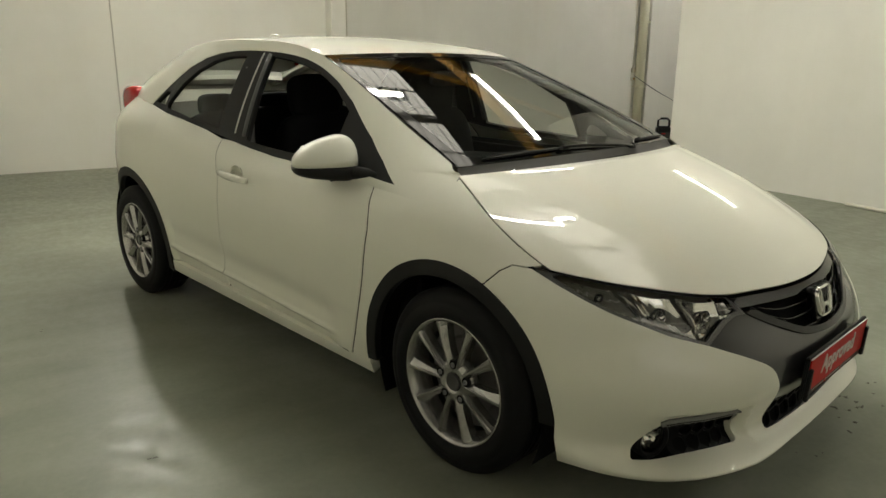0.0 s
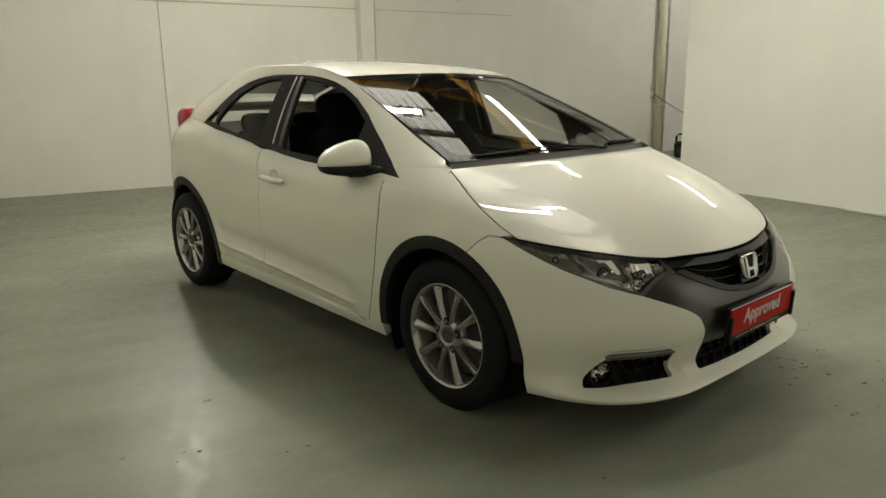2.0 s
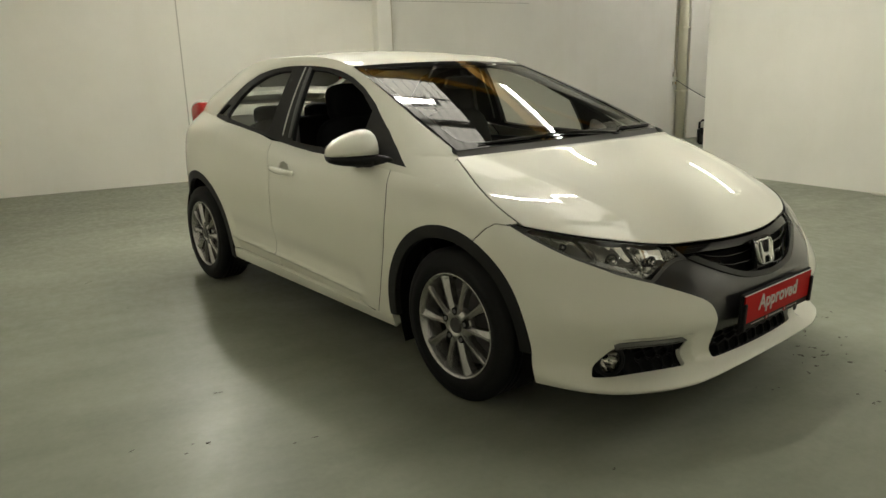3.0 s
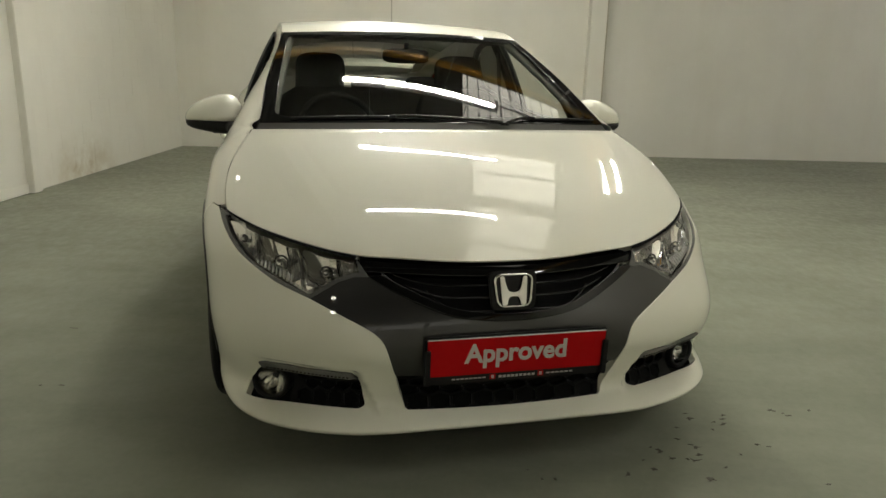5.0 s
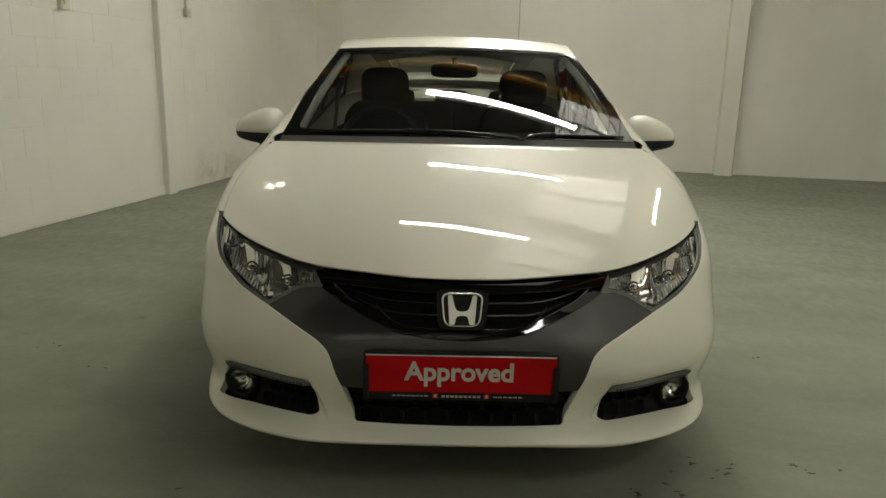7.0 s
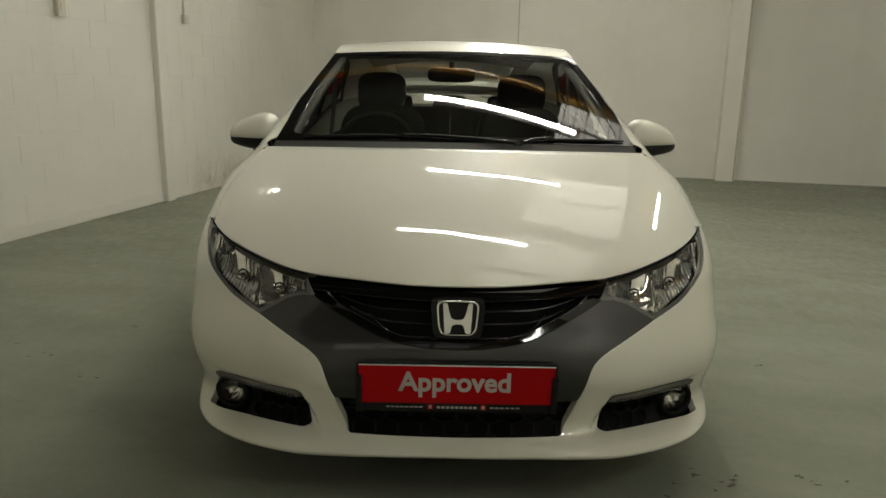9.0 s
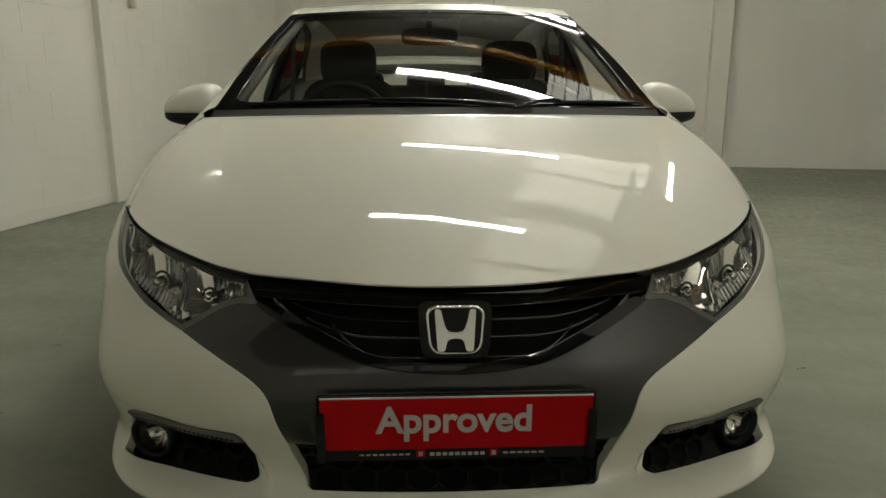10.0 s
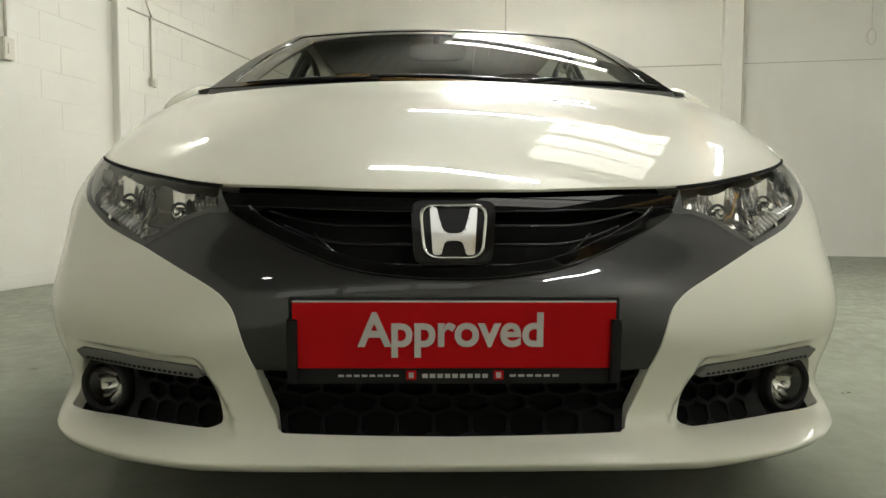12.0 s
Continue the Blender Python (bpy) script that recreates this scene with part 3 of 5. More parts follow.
def arch(axle, a0, a1, inside=0.0, n=28):
    """Points (y, z) of a wheel arch, by angles from straight ahead, over the top, to the rear."""
    y, z, r = ARCHES[axle]
    turns = [radians(a0 + (a1 - a0) * i / n) for i in range(n + 1)]
    return [(y - (r - inside) * math.cos(a), z + (r - inside) * math.sin(a)) for a in turns]


def front(pts):
    return [(s_at_x(x, z), z) for x, z in pts]


def side(pts):
    return [(s_at_y(y, z), z) for y, z in pts]


def eased(pts, rounds=2):
    """A line with its corners cut, keeping its ends."""
    for _ in range(rounds):
        cut = [tuple(a[k] * w + b[k] * (1 - w) for k in (0, 1)) for a, b in zip(pts, pts[1:]) for w in (.75, .25)]
        pts = [pts[0]] + cut[1:-1] + [pts[-1]]
    return pts


def both_ways(half):
    """An outline symmetrical about the middle, from its half on the left."""
    return half + [(-s, z) for s, z in reversed(half) if abs(s) > 1e-6]


EDGE_Z = Curve((0, .675), (.16, .676), (.32, .682), (.44, .687), (.60, .712), (.72, .737), (.80, .759))
SHUT_Z = Curve((.54, .759), (.60, .786), (.71, .840), (.82, .895), (.935, .948), (1.0, .975))
MASK_EDGE = [(.565, .572), (.490, .541), (.420, .510), (.393, .494), (.372, .473), (.360, .440), (.345, .385), (.337, .366)]
MASK_EDGE = eased(MASK_EDGE)
GLOSS_EDGE = [(0, .526), (.07, .528), (.14, .535), (.19, .544), (.25, .565), (.315, .592), (.36, .613), (.40, .635)]
GLOSS_EDGE = eased(GLOSS_EDGE, 1)
LAMP_LOW = [(.40, .635), (.441, .634), (.485, .6185), (.522, .5965), (.565, .572)]
LAMP_OUT = [(.565, .572), (.66, .605), (.716, .636), (.762, .664), (.793, .694), (.816, .727), (.828, .756)]
FOG = rounded([(.755, .249), (.735, .295), (.712, .345), (.688, .366), (.450, .349), (.430, .338), (.416, .272), (.411, .255), (.432, .249), (.58, .2515)], [.006, .04, .03, .02, .01, .02, .03, .01, .02, .06])

# bumper: from the arch round the nose
half = front([(0, .195), (.30, .194), (.43, .192), (.52, .195), (.64, .199), (.76, .197)]) + side([(.40, .190), (.462, .184), (.464, .26)])
half += side(arch(AXLE_F, 2, 66)) + side([(.668, .738), (.637, .758)])
half += front([p for p in reversed(LAMP_OUT)])[0:] + front(MASK_EDGE[1:]) + front([(.330, .335), (.319, .298), (.305, .258), (.295, .252), (0, .250)])
part("bumper", panel_mesh("bumper", shell, both_ways(half), [front(FOG), [(-s, z) for s, z in front(FOG)]], .010, edge=.024, soft=.003), PAINT, CAR)

SILL_Z = Curve((1.3, .233), (1.9, .253), (2.5, .274), (3.0, .287))
CREASE_Z = Curve((1.3, .290), (1.54, .303), (2.16, .338), (3.0, .374))
GAP = .006


def pair(name, mesh, mat, label="", parent=None):
    """A sheet on the car's left side and its mirror image on the right."""
    return [part(name, m, mat, parent or CAR, label) for m in (mesh, mirrored(mesh, name))]


# front wing
DOOR_F = [(1.408, .245), (1.375, .34), (1.326, .50), (1.277, .68), (1.263, .76), (1.264, .83), (1.274, .885), (1.280, .903)]
DOOR_R = [(2.435, .978), (2.40, .90), (2.362, .80), (2.372, .70), (2.392, .593), (2.402, .48), (2.402, .42), (2.402, .36), (2.402, .30)]
wing = side(arch(AXLE_F, 67, 178)) + side([(1.306, .235), (1.380, .238)]) + side(DOOR_F)
wing += side([(y, BELT(y)) for y in (1.2, 1.1, 1.03)]) + side([(.985, .905), (.975, .93), (.97, .96)]) + side([(y, SHUT_Z(y) - .002) for y in (.96, .935, .88, .82, .76, .71, .65, .60, .565)])
wing += front([(.832, .761)]) + side([(.64, .763), (.672, .742)])
pair("front_wing", panel_mesh("front_wing", shell, wing, (), .022), PAINT)

door = side([(y + GAP + .003, z) for y, z in DOOR_F]) + side([(y, BELT(y)) for y in (1.3, 1.4, 1.5, 1.6, 1.8, 2.0, 2.2, 2.36)])
door += side([(y - GAP, z) for y, z in DOOR_R]) + side([(y, SILL_Z(y) + .008) for y in (2.39, 2.2, 2.0, 1.8, 1.6, 1.45)])


def door_skin(s, z):
    """The door's surface: the shell with the scooped flank above the sill."""
    x, y, z = shell(s, z)
    g = 1 if x > 0 else -1
    low = CREASE_Z(y)
    along = smooth(1.47, 1.60, y) * (1 - smooth(2.93, 3.0, y))
    scoop = .013 * math.exp(-((z - low - .075) / .055) ** 2) * along - .009 * math.exp(-((z - low) / .010) ** 2) * along
    if z < low:
        scoop += .028 * along * ((low - z) / .09) ** .8
    return x - g * scoop, y, z


GRIP = [(2.195 + .050 * math.cos(a), .845 + .036 * math.sin(a)) for a in [i * math.tau / 24 for i in range(24)]]
FRONT_DOOR = pair("front_door", panel_mesh("front_door", door_skin, door, [side(GRIP)], .010), PAINT)

quarter = side([(y + .002, z) for y, z in reversed(DOOR_R)])
quarter += side([(y, BELT(y)) for y in (2.6, 2.8, 3.0, 3.2, 3.4, 3.6, 3.8, 3.95, 4.05)]) + [(S2 + 1.35, 1.10), (S2 + 1.35, .80), (S2 + 1.35, .30)]
quarter += side([(3.98, .22), (3.87, .22)]) + side(arch(AXLE_R, 176, 4)) + side([(2.98, SILL_Z(2.98) + .008), (2.7, SILL_Z(2.7) + .008), (2.41, SILL_Z(2.41) + .008)])
pair("rear_side_panel", panel_mesh("rear_side_panel", door_skin, quarter, (), .013), PAINT)
tail = [(s * 1.0, z) for s, z in ((S2 + 1.354, .25), (S2 + 1.354, 1.06), (S2 + S1 - .001, 1.06), (S2 + S1 - .001, .25))]
pair("tailgate", panel_mesh("tailgate", shell, tail, (), .06), PAINT)

sill = side([(1.31, .188), (1.305, SILL_Z(1.31))] + [(y, SILL_Z(y)) for y in (1.5, 1.8, 2.1, 2.4, 2.7, 3.01)] + [(3.01, .232), (2.9, .226), (2.05, .205)])
pair("sill", panel_mesh("sill", shell, sill, (), .03, lift=-.002, edge=.035), PAINT)

# black strips just under the skin, standing in for the shade in the joints
for line in (DOOR_F, DOOR_R, [(.637, .758), (.668, .738), (.72, .70)], [(.57, .75), (.71, .835), (.82, .89), (.935, .943), (.955, .952)]):
    s = side(line)
    strip = [(a - .012, b) for a, b in s] + [(a + .012, b) for a, b in reversed(s)]
    pair("joint_shade", panel_mesh("joint_shade", door_skin if line is DOOR_R else shell, strip, (), .02, lift=-.0025, edge=0), DARK)

# The same black strip for the shade between door and sill.
ys = (1.44, 1.6, 1.8, 2.0, 2.2, 2.4, 2.6, 2.8, 2.97)
strip = side([(y, SILL_Z(y) - .004) for y in ys]) + side([(y, SILL_Z(y) + .014) for y in reversed(ys)])
pair("joint_shade", panel_mesh("joint_shade", door_skin, strip, (), .03, lift=-.003, edge=0), DARK)

# bonnet
COWL_Y = .985


def bonnet_front(u):
    x = .800 * u
    return Vector(shell(s_at_x(x, EDGE_Z(abs(x))), EDGE_Z(abs(x))))


BF = bonnet_front(1)
BK = Vector(shell(s_at_y(COWL_Y, SHUT_Z(COWL_Y)), SHUT_Z(COWL_Y)))


def bonnet_rear(u):
    return Vector((BK.x * u, .845 + (BK.y - .845) * u * u, .964 + (BK.z - .964) * u * u))


def bonnet_side(v):
    y = BF.y + (BK.y - BF.y) * v
    return Vector(shell(s_at_y(y, SHUT_Z(y)), SHUT_Z(y)))


def bonnet(u, v):
    """Across (-1 to 1) and from the nose to the cowl (0 to 1), spanned by its four edges."""
    u, v = max(-1, min(1, u)), max(0, min(1, v))
    f, k, g = bonnet_front(u), bonnet_rear(u) + Vector((0, 0, .036 * (1 - u * u))), bonnet_side(v)
    c = BF.lerp(BK, v)
    p = f.lerp(k, v)
    d = g - c
    p += Vector((d.x * u, d.y * u * u, d.z))
    fall = (1 - u * u)
    p.z += .252 * v ** .96 * (1 - v) ** 1.672 * fall ** .897 - .022 * fall * smooth(.92, 1.04, v)
    crease = abs(abs(u) - (.545 + .36 * v))
    p.z += .0034 * (math.hypot(max(0, .10 - crease), .004) - .004) / .096 * smooth(.02, .35, v) * (1 - smooth(.86, 1, v))
    return p


part("bonnet", patch_mesh("bonnet", bonnet, 240, 80, .007, u0=-.9965, u1=.9965, v0=.004, v1=.997), PAINT, CAR)

# windscreen, cowl, roof
RAIL_X = Curve((.97, .712), (1.0, .705), (1.25, .682), (1.55, .643), (1.916, .596), (2.4, .602), (2.8, .598), (3.17, .575), (3.5, .546), (3.82, .518), (4.12, .49))
RAIL_Z = Curve((.97, .972), (1.0, .983), (1.25, 1.088), (1.55, 1.216), (1.75, 1.294), (1.916, 1.353), (2.15, 1.404), (2.4, 1.423), (2.8, 1.426), (3.17, 1.394), (3.43, 1.342), (3.82, 1.240), (4.12, 1.135))
ROOF_Z = Curve((1.845, 1.366), (2.08, 1.412), (2.3, 1.444), (2.65, 1.462), (3.2, 1.434), (3.5, 1.380), (3.8, 1.275), (4.1, 1.14))


def screen(u, v):
    """The windscreen: across -1 to 1, from its foot up 0 to 1."""
    a = Vector((.697 * u, .935 + .080 * u * u, 1.000 - .010 * u * u))
    b = Vector((.588 * u, 1.845 + .071 * u * u, 1.368 - .016 * u * u))
    p = a.lerp(b, v)
    k = 4 * v * (1 - v)
    return p + Vector((.006 * u * k, -.004 * k, .009 * k))


glass_ob = part("windscreen", patch_mesh("windscreen", screen, 40, 20, u0=-1, u1=1), WINDSCREEN, CAR, "tinted laminated windscreen")
glass_ob.visible_shadow = False


def screen_uv(u, v):
    return screen(u / .6, v)


border = [(-.6, 0), (.6, 0), (.6, 1), (-.6, 1)]
clear_part = rounded([(-.558, .045), (.558, .045), (.572, .955), (-.572, .955)], [.06, .06, .03, .03])
part("windscreen_surround", panel_mesh("windscreen_surround", screen_uv, border, [clear_part], .04, lift=.003, edge=.006, soft=.002), GLOSS, CAR, "black screen border")


def cowl(u, v):
    a, b = bonnet_rear(u) + Vector((0, .004, -.012)), screen(u, 0.0) + Vector((0, 0, .001))
    p = a.lerp(b, v)
    p.z -= .012 * 4 * v * (1 - v)
    return p


part("cowl_panel", patch_mesh("cowl_panel", cowl, 40, 6, .01, u0=-1, u1=1), COWL_GREY, CAR, "ribbed grey plastic cowl")


def roof(u, v):
    y = (1.849 + .071 * u * u) * (1 - v) + 4.05 * v
    z = RAIL_Z(y) + (ROOF_Z(y) - RAIL_Z(y)) * (1 - abs(u) ** 2.2)
    return Vector((RAIL_X(y) * u, y, z))


part("roof", patch_mesh("roof", roof, 40, 40, .015, u0=-1, u1=1, v0=.004, v1=.72), PAINT, CAR)
part("rear_window", patch_mesh("rear_window", roof, 20, 10, 0, u0=-.84, u1=.84, v0=.725, v1=.93), SIDE_GLASS, CAR, "sloping rear glass").visible_shadow = False
for u0, u1 in ((-1, -.84), (.84, 1)):
    part("roof_rear_side", patch_mesh("roof_rear_side", roof, 6, 12, .015, u0=u0, u1=u1, v0=.722, v1=1.0), PAINT, CAR)
part("rear_spoiler", patch_mesh("rear_spoiler", roof, 20, 4, .03, u0=-.84, u1=.84, v0=.932, v1=1.0), PAINT, CAR)


# upper flanks with the window openings
def flank(y, v):
    """From the belt (v = 0) to the roof rail (v = .4)."""
    q = v / .4
    b = Vector((shell(s_at_y(y, BELT(y)), BELT(y))[0], y, BELT(y)))
    t = Vector((RAIL_X(y), y, RAIL_Z(y)))
    p = b.lerp(t, q)
    k = 4 * q * (1 - q)
    p += Vector((.016 * k, 0, .006 * k))
    w = (1 - smooth(.985, 1.22, y)) * (1 - q * q) + (1 - smooth(.985, 1.05, y)) * q * q
    if w > 0:
        z = min(p.z, SHUT_Z(.99))
        p = p.lerp(Vector((shell(s_at_y(y, z), z)[0], y, p.z)), w)
    return p


def flank_pts(pts):
    return [(y, .4 * (z - BELT(y)) / (RAIL_Z(y) - BELT(y))) for y, z in pts]


DLO_TOP = [(1.185, .922), (1.29, .984), (1.40, 1.052), (1.60, 1.172), (1.74, 1.245), (1.87, 1.298), (2.0, 1.335), (2.15, 1.358), (2.4, 1.372), (2.55, 1.371), (2.70, 1.360), (2.85, 1.335), (2.98, 1.288), (3.10, 1.215), (3.2, 1.15), (3.30, 1.093)]
frame_outline = [(.965, -.012), (1.03, -.014), (1.10, -.014), (1.2, -.014), (1.3, 0), (1.4, 0), (1.5, 0), (1.6, 0), (1.66, .002)] + flank_pts([(1.6, .931), (1.4, .940)]) + flank_pts(DLO_TOP) + [(y, 0) for y in (3.4, 3.6, 3.8, 3.92, 4.0, 4.04)]
frame_outline += [(y, .398) for y in (4.04, 3.9, 3.7, 3.5, 3.3, 3.1, 2.9, 2.7, 2.5, 2.3, 2.1, 1.9, 1.75, 1.6, 1.45, 1.3, 1.2, 1.1, 1.03, 1.0, .984)] + [(.965, .24)]
pair("roof_side_frame", panel_mesh("roof_side_frame", flank, frame_outline, (), .025, lift=.0004, edge=0), PAINT)

opening = flank_pts(DLO_TOP) + [(y, .002) for y in (3.2, 3.0, 2.8, 2.6, 2.4, 2.2, 2.0, 1.8, 1.66)] + flank_pts([(1.6, .931), (1.4, .940)])
WIN_F = flank_pts([(1.585, .950), (1.60, 1.140), (1.74, 1.222), (1.87, 1.276), (2.0, 1.312), (2.12, 1.335), (2.255, 1.348), (2.245, 1.15), (2.235, .985)])
WIN_R = flank_pts([(2.505, 1.018), (2.475, 1.18), (2.455, 1.348), (2.60, 1.346), (2.74, 1.325), (2.88, 1.275), (2.98, 1.208), (3.065, 1.105), (3.05, 1.086), (2.8, 1.050)])
WIN_Q = flank_pts([(3.095, 1.098), (3.085, 1.165), (3.14, 1.165), (3.25, 1.107)])
pair("window_surround", panel_mesh("window_surround", flank, opening, [WIN_F, WIN_R, WIN_Q], .03, lift=-.002, edge=.02), PLASTIC, "black window frame and pillar")
for poly, name in ((WIN_R, "rear_side_window"), (WIN_Q, "quarter_window")):
    for ob in pair(name, panel_mesh(name, flank, poly, (), .06, lift=-.016, edge=0), SIDE_GLASS, "clear side glass"):
        ob.visible_shadow = False

# nose: dark mask, grilles
mask = front(GLOSS_EDGE) + front(LAMP_LOW[1:]) + front(MASK_EDGE[1:]) + [(0, .366)]
mask_half = [p for p in mask]
part("nose_panel", panel_mesh("nose_panel", shell, both_ways(mask_half[:-1] + [(s_at_x(.2, .366), .366)])[0:], (), .02, lift=-.003), MASK, CAR, "dark grey metallic nose panel")

upper = front(GLOSS_EDGE) + front([(.43, .66), (.44, .70)] + [(x, EDGE_Z(x) + .03) for x in (.36, .28, .2, .1)])
part("grille_shell", panel_mesh("grille_shell", shell, both_ways(upper + [(0, EDGE_Z(0) + .03)]), (), .03, lift=-.055, edge=0), DARK, CAR)
lower = front([(0, .244), (.30, .246), (.31, .256), (.325, .295), (.337, .335), (.342, .37)]) + [(0, .37)]
part("lower_grille_shell", panel_mesh("lower_grille_shell", shell, both_ways(lower[:-1] + [(s_at_x(.2, .37), .37)]), (), .03, lift=-.04, edge=0), DARK, CAR)


# lamps: glass over a housing
LAMP = LAMP_LOW + LAMP_OUT[1:] + [(x, EDGE_Z(x) - .004) for x in (.79, .75, .70, .64, .58, .52, .46, .432)] + [(.418, .66)]
lens = panel_mesh("lens", shell, front(LAMP), (), .02, lift=-.001, edge=.01)
BACK = LAMP_LOW + LAMP_OUT[1:] + [(x, EDGE_Z(x) + .045) for x in (.82, .79, .75, .70, .64, .58, .52, .46, .425)] + [(.41, .66)]
back = panel_mesh("housing", shell, front(BACK), (), .03, lift=-.055, edge=0)
for (l, b) in ((lens, back), (mirrored(lens, "lens"), mirrored(back, "housing"))):
    h = new("headlight")
    h.parent = CAR
    part("lens", l, LENS, h, "clear lamp cover").visible_shadow = False
    part("housing", b, LAMP_BACK, h)

# fog recesses
fog = panel_mesh("fog_recess", shell, front([(.58 + (x - .58) * (1.42 if x > .58 else 1.10), .305 + (z - .305) * 1.25) for x, z in FOG]), (), .03, lift=-.05, edge=0)
pair("fog_recess", fog, DARK)
bm, rows = bmesh.new(), []
for s, z in front(dense(FOG, .02)):
    n = normal_at(shell, s, z)
    rows.append([bm.verts.new(Vector(shell(s, z)) - k * n) for k in (.008, .07)])
for p, q in zip(rows, rows[1:] + rows[:1]):
    bm.faces.new((p[0], q[0], q[1], p[1]))
liner = mesh_of(bm, "fog_liner")
liner.materials.append(PLASTIC)
part("fog_liner", liner, PLASTIC, CAR)
other = liner.copy()
other.transform(Matrix.Diagonal((-1, 1, 1, 1)))
part("fog_liner", other, PLASTIC, CAR)


# wheels
def wheel_mesh_parts(parent):
    w = .1025
    half_tyre = [(w - .012, .212), (w - .002, .222), (w + .003, .245), (w + .0035, .268), (w + .001, .271), (w + .001, .275), (w - .004, .293), (w - .014, .308), (w - .026, TYRE_R - .002)]
    tread = [(.074, TYRE_R), (.050, TYRE_R), (.048, TYRE_R - .008), (.042, TYRE_R - .008), (.040, TYRE_R), (.022, TYRE_R), (.020, TYRE_R - .008), (.014, TYRE_R - .008), (.012, TYRE_R)]
    tyre = half_tyre + tread + [(-a, r) for a, r in reversed(half_tyre + tread)]
    part("tyre", mesh_of(lathe_bm(tyre, 64), "tyre", True), RUBBER, parent)
    rim = [(w - .008, .2195), (w - .001, .2180), (w - .001, .2150), (w - .007, .209), (w - .02, .201), (w - .05, .193), (w - .085, .190)]
    part("rim", mesh_of(lathe_bm(rim, 64), "rim", True), ALLOY, parent)
    disc = [(.02, .0001), (.02, .13), (.01, .14), (.0, .183), (-.03, .185)]
    part("brake_disc", mesh_of(lathe_bm(disc, 40), "brake_disc"), DISC, parent)
    for k in range(10):
        a = (k + .5) * math.tau / 10
        lean = .004 if k % 2 else -.004
        bm = bmesh.new()
        pr = [(.055, .0150, .088), (.080, .0130, .091), (.11, .0125, .092), (.15, .0150, .092), (.19, .0205, .091), (.206, .026, .091)]
        rows = []
        for r, half_w, x in pr:
            ridge = lean * (r - .03) / .12
            cut = ((-half_w * 1.05, -.040), (-half_w, -.011), (ridge - half_w * .42, .0005), (ridge - half_w * .20, .0045), (ridge + half_w * .20, .0045), (ridge + half_w * .42, .0005), (half_w, -.011), (half_w * 1.05, -.040))
            rows.append([bm.verts.new((x + dx, hw, r)) for hw, dx in cut])
        for p, q in zip(rows, rows[1:]):
            for i in range(len(p) - 1):
                bm.faces.new((p[i], p[i + 1], q[i + 1], q[i]))
        bmesh.ops.transform(bm, verts=bm.verts, matrix=Matrix.Rotation(a, 4, "X"))
        part("spoke", mesh_of(bm, "spoke"), ALLOY, parent)
    hub = [(.050, .082), (.074, .078), (.084, .068), (.089, .060), (.090, .034), (.087, .032), (.086, .028), (.086, .0001)]
    part("hub", mesh_of(lathe_bm(hub, 40), "hub", True), ALLOY, parent)
    cap = [(.085, .0300), (.0915, .0290), (.0925, .026), (.0915, .024), (.0922, .0001)]
    part("centre_cap", mesh_of(lathe_bm(cap, 28), "centre_cap", True), LAMP_GREY, parent)
    for k in range(5):
        a = k * math.tau / 5
        at = (0, .061 * math.sin(a), .061 * math.cos(a))
        # Raised black discs paint in the shade of the nut recesses.
        for name, profile, n, mat in (("nut_shade_disc", [(.040, .0150), (.0917, .0150), (.0917, .0120), (.0902, .0115), (.0902, .0001)], 20, DARK), ("wheel_nut", [(.076, .0088), (.0935, .0088), (.0945, .0070), (.0935, .0055), (.0935, .0001)], 6, NUT)):
            bm = lathe_bm(profile, n)
            bmesh.ops.translate(bm, verts=bm.verts, vec=at)
            part(name, mesh_of(bm, name), mat, parent)


WHEEL = new("wheel")
WHEEL.parent = CAR
wheel_mesh_parts(WHEEL)
WHEEL.matrix_basis = pose(.776, AXLE_F, HUB_Z)
for x, y, turn in ((-.776, AXLE_F, 180), (.776, AXLE_R, 0), (-.776, AXLE_R, 180)):
    copy_thing(WHEEL, pose(x, y, HUB_Z, 0, 0, turn))

# arch trims and wheel wells
for y0 in (AXLE_F, AXLE_R):
    ring = side(arch(y0, -12 if y0 > 2 else 0, 186, 0.002, 40)) + side(list(reversed(arch(y0, -12 if y0 > 2 else 0, 186, 0.050, 40))))
    pair("arch_trim", panel_mesh("arch_trim", shell, ring, (), .02, lift=.004, edge=.03, soft=.006), PLASTIC, "matt black wheel-arch trim")
    bm = bmesh.new()
    pts = arch(y0, -25, 205, 0.042, 30)
    rows = [[bm.verts.new((x, y, z)) for y, z in pts] for x in (.50, .845)]
    for i in range(len(pts) - 1):
        bm.faces.new((rows[0][i], rows[0][i + 1], rows[1][i + 1], rows[1][i]))
    bm.faces.new(rows[0])
    pair("wheel_well", mesh_of(bm, "wheel_well"), DARK)
part("underbody", mesh_of(box_bm(-.52, .25, .19, .52, 3.95, .30, .02), "underbody"), DARK, CAR)
for a, b in ((AXLE_F + .40, AXLE_R - .40),):
    part("underbody", mesh_of(box_bm(-.78, a, .20, .78, b, .25, .02), "underbody"), DARK, CAR)


# ---- parts of the car's nose ----
def skin(x, z, out=0.0):
    """A point of the nose at x and z, moved outwards."""
    s = s_at_x(x, z)
    return Vector(shell(s, z)) + out * normal_at(shell, s, z)


def on_nose(name, pts, mat, lift, step=.02, edge=.01, parent=CAR, label="", holes=()):
    return part(name, panel_mesh(name, shell, front(pts), [front(h) for h in holes], step, lift=lift, edge=edge), mat, parent, label)


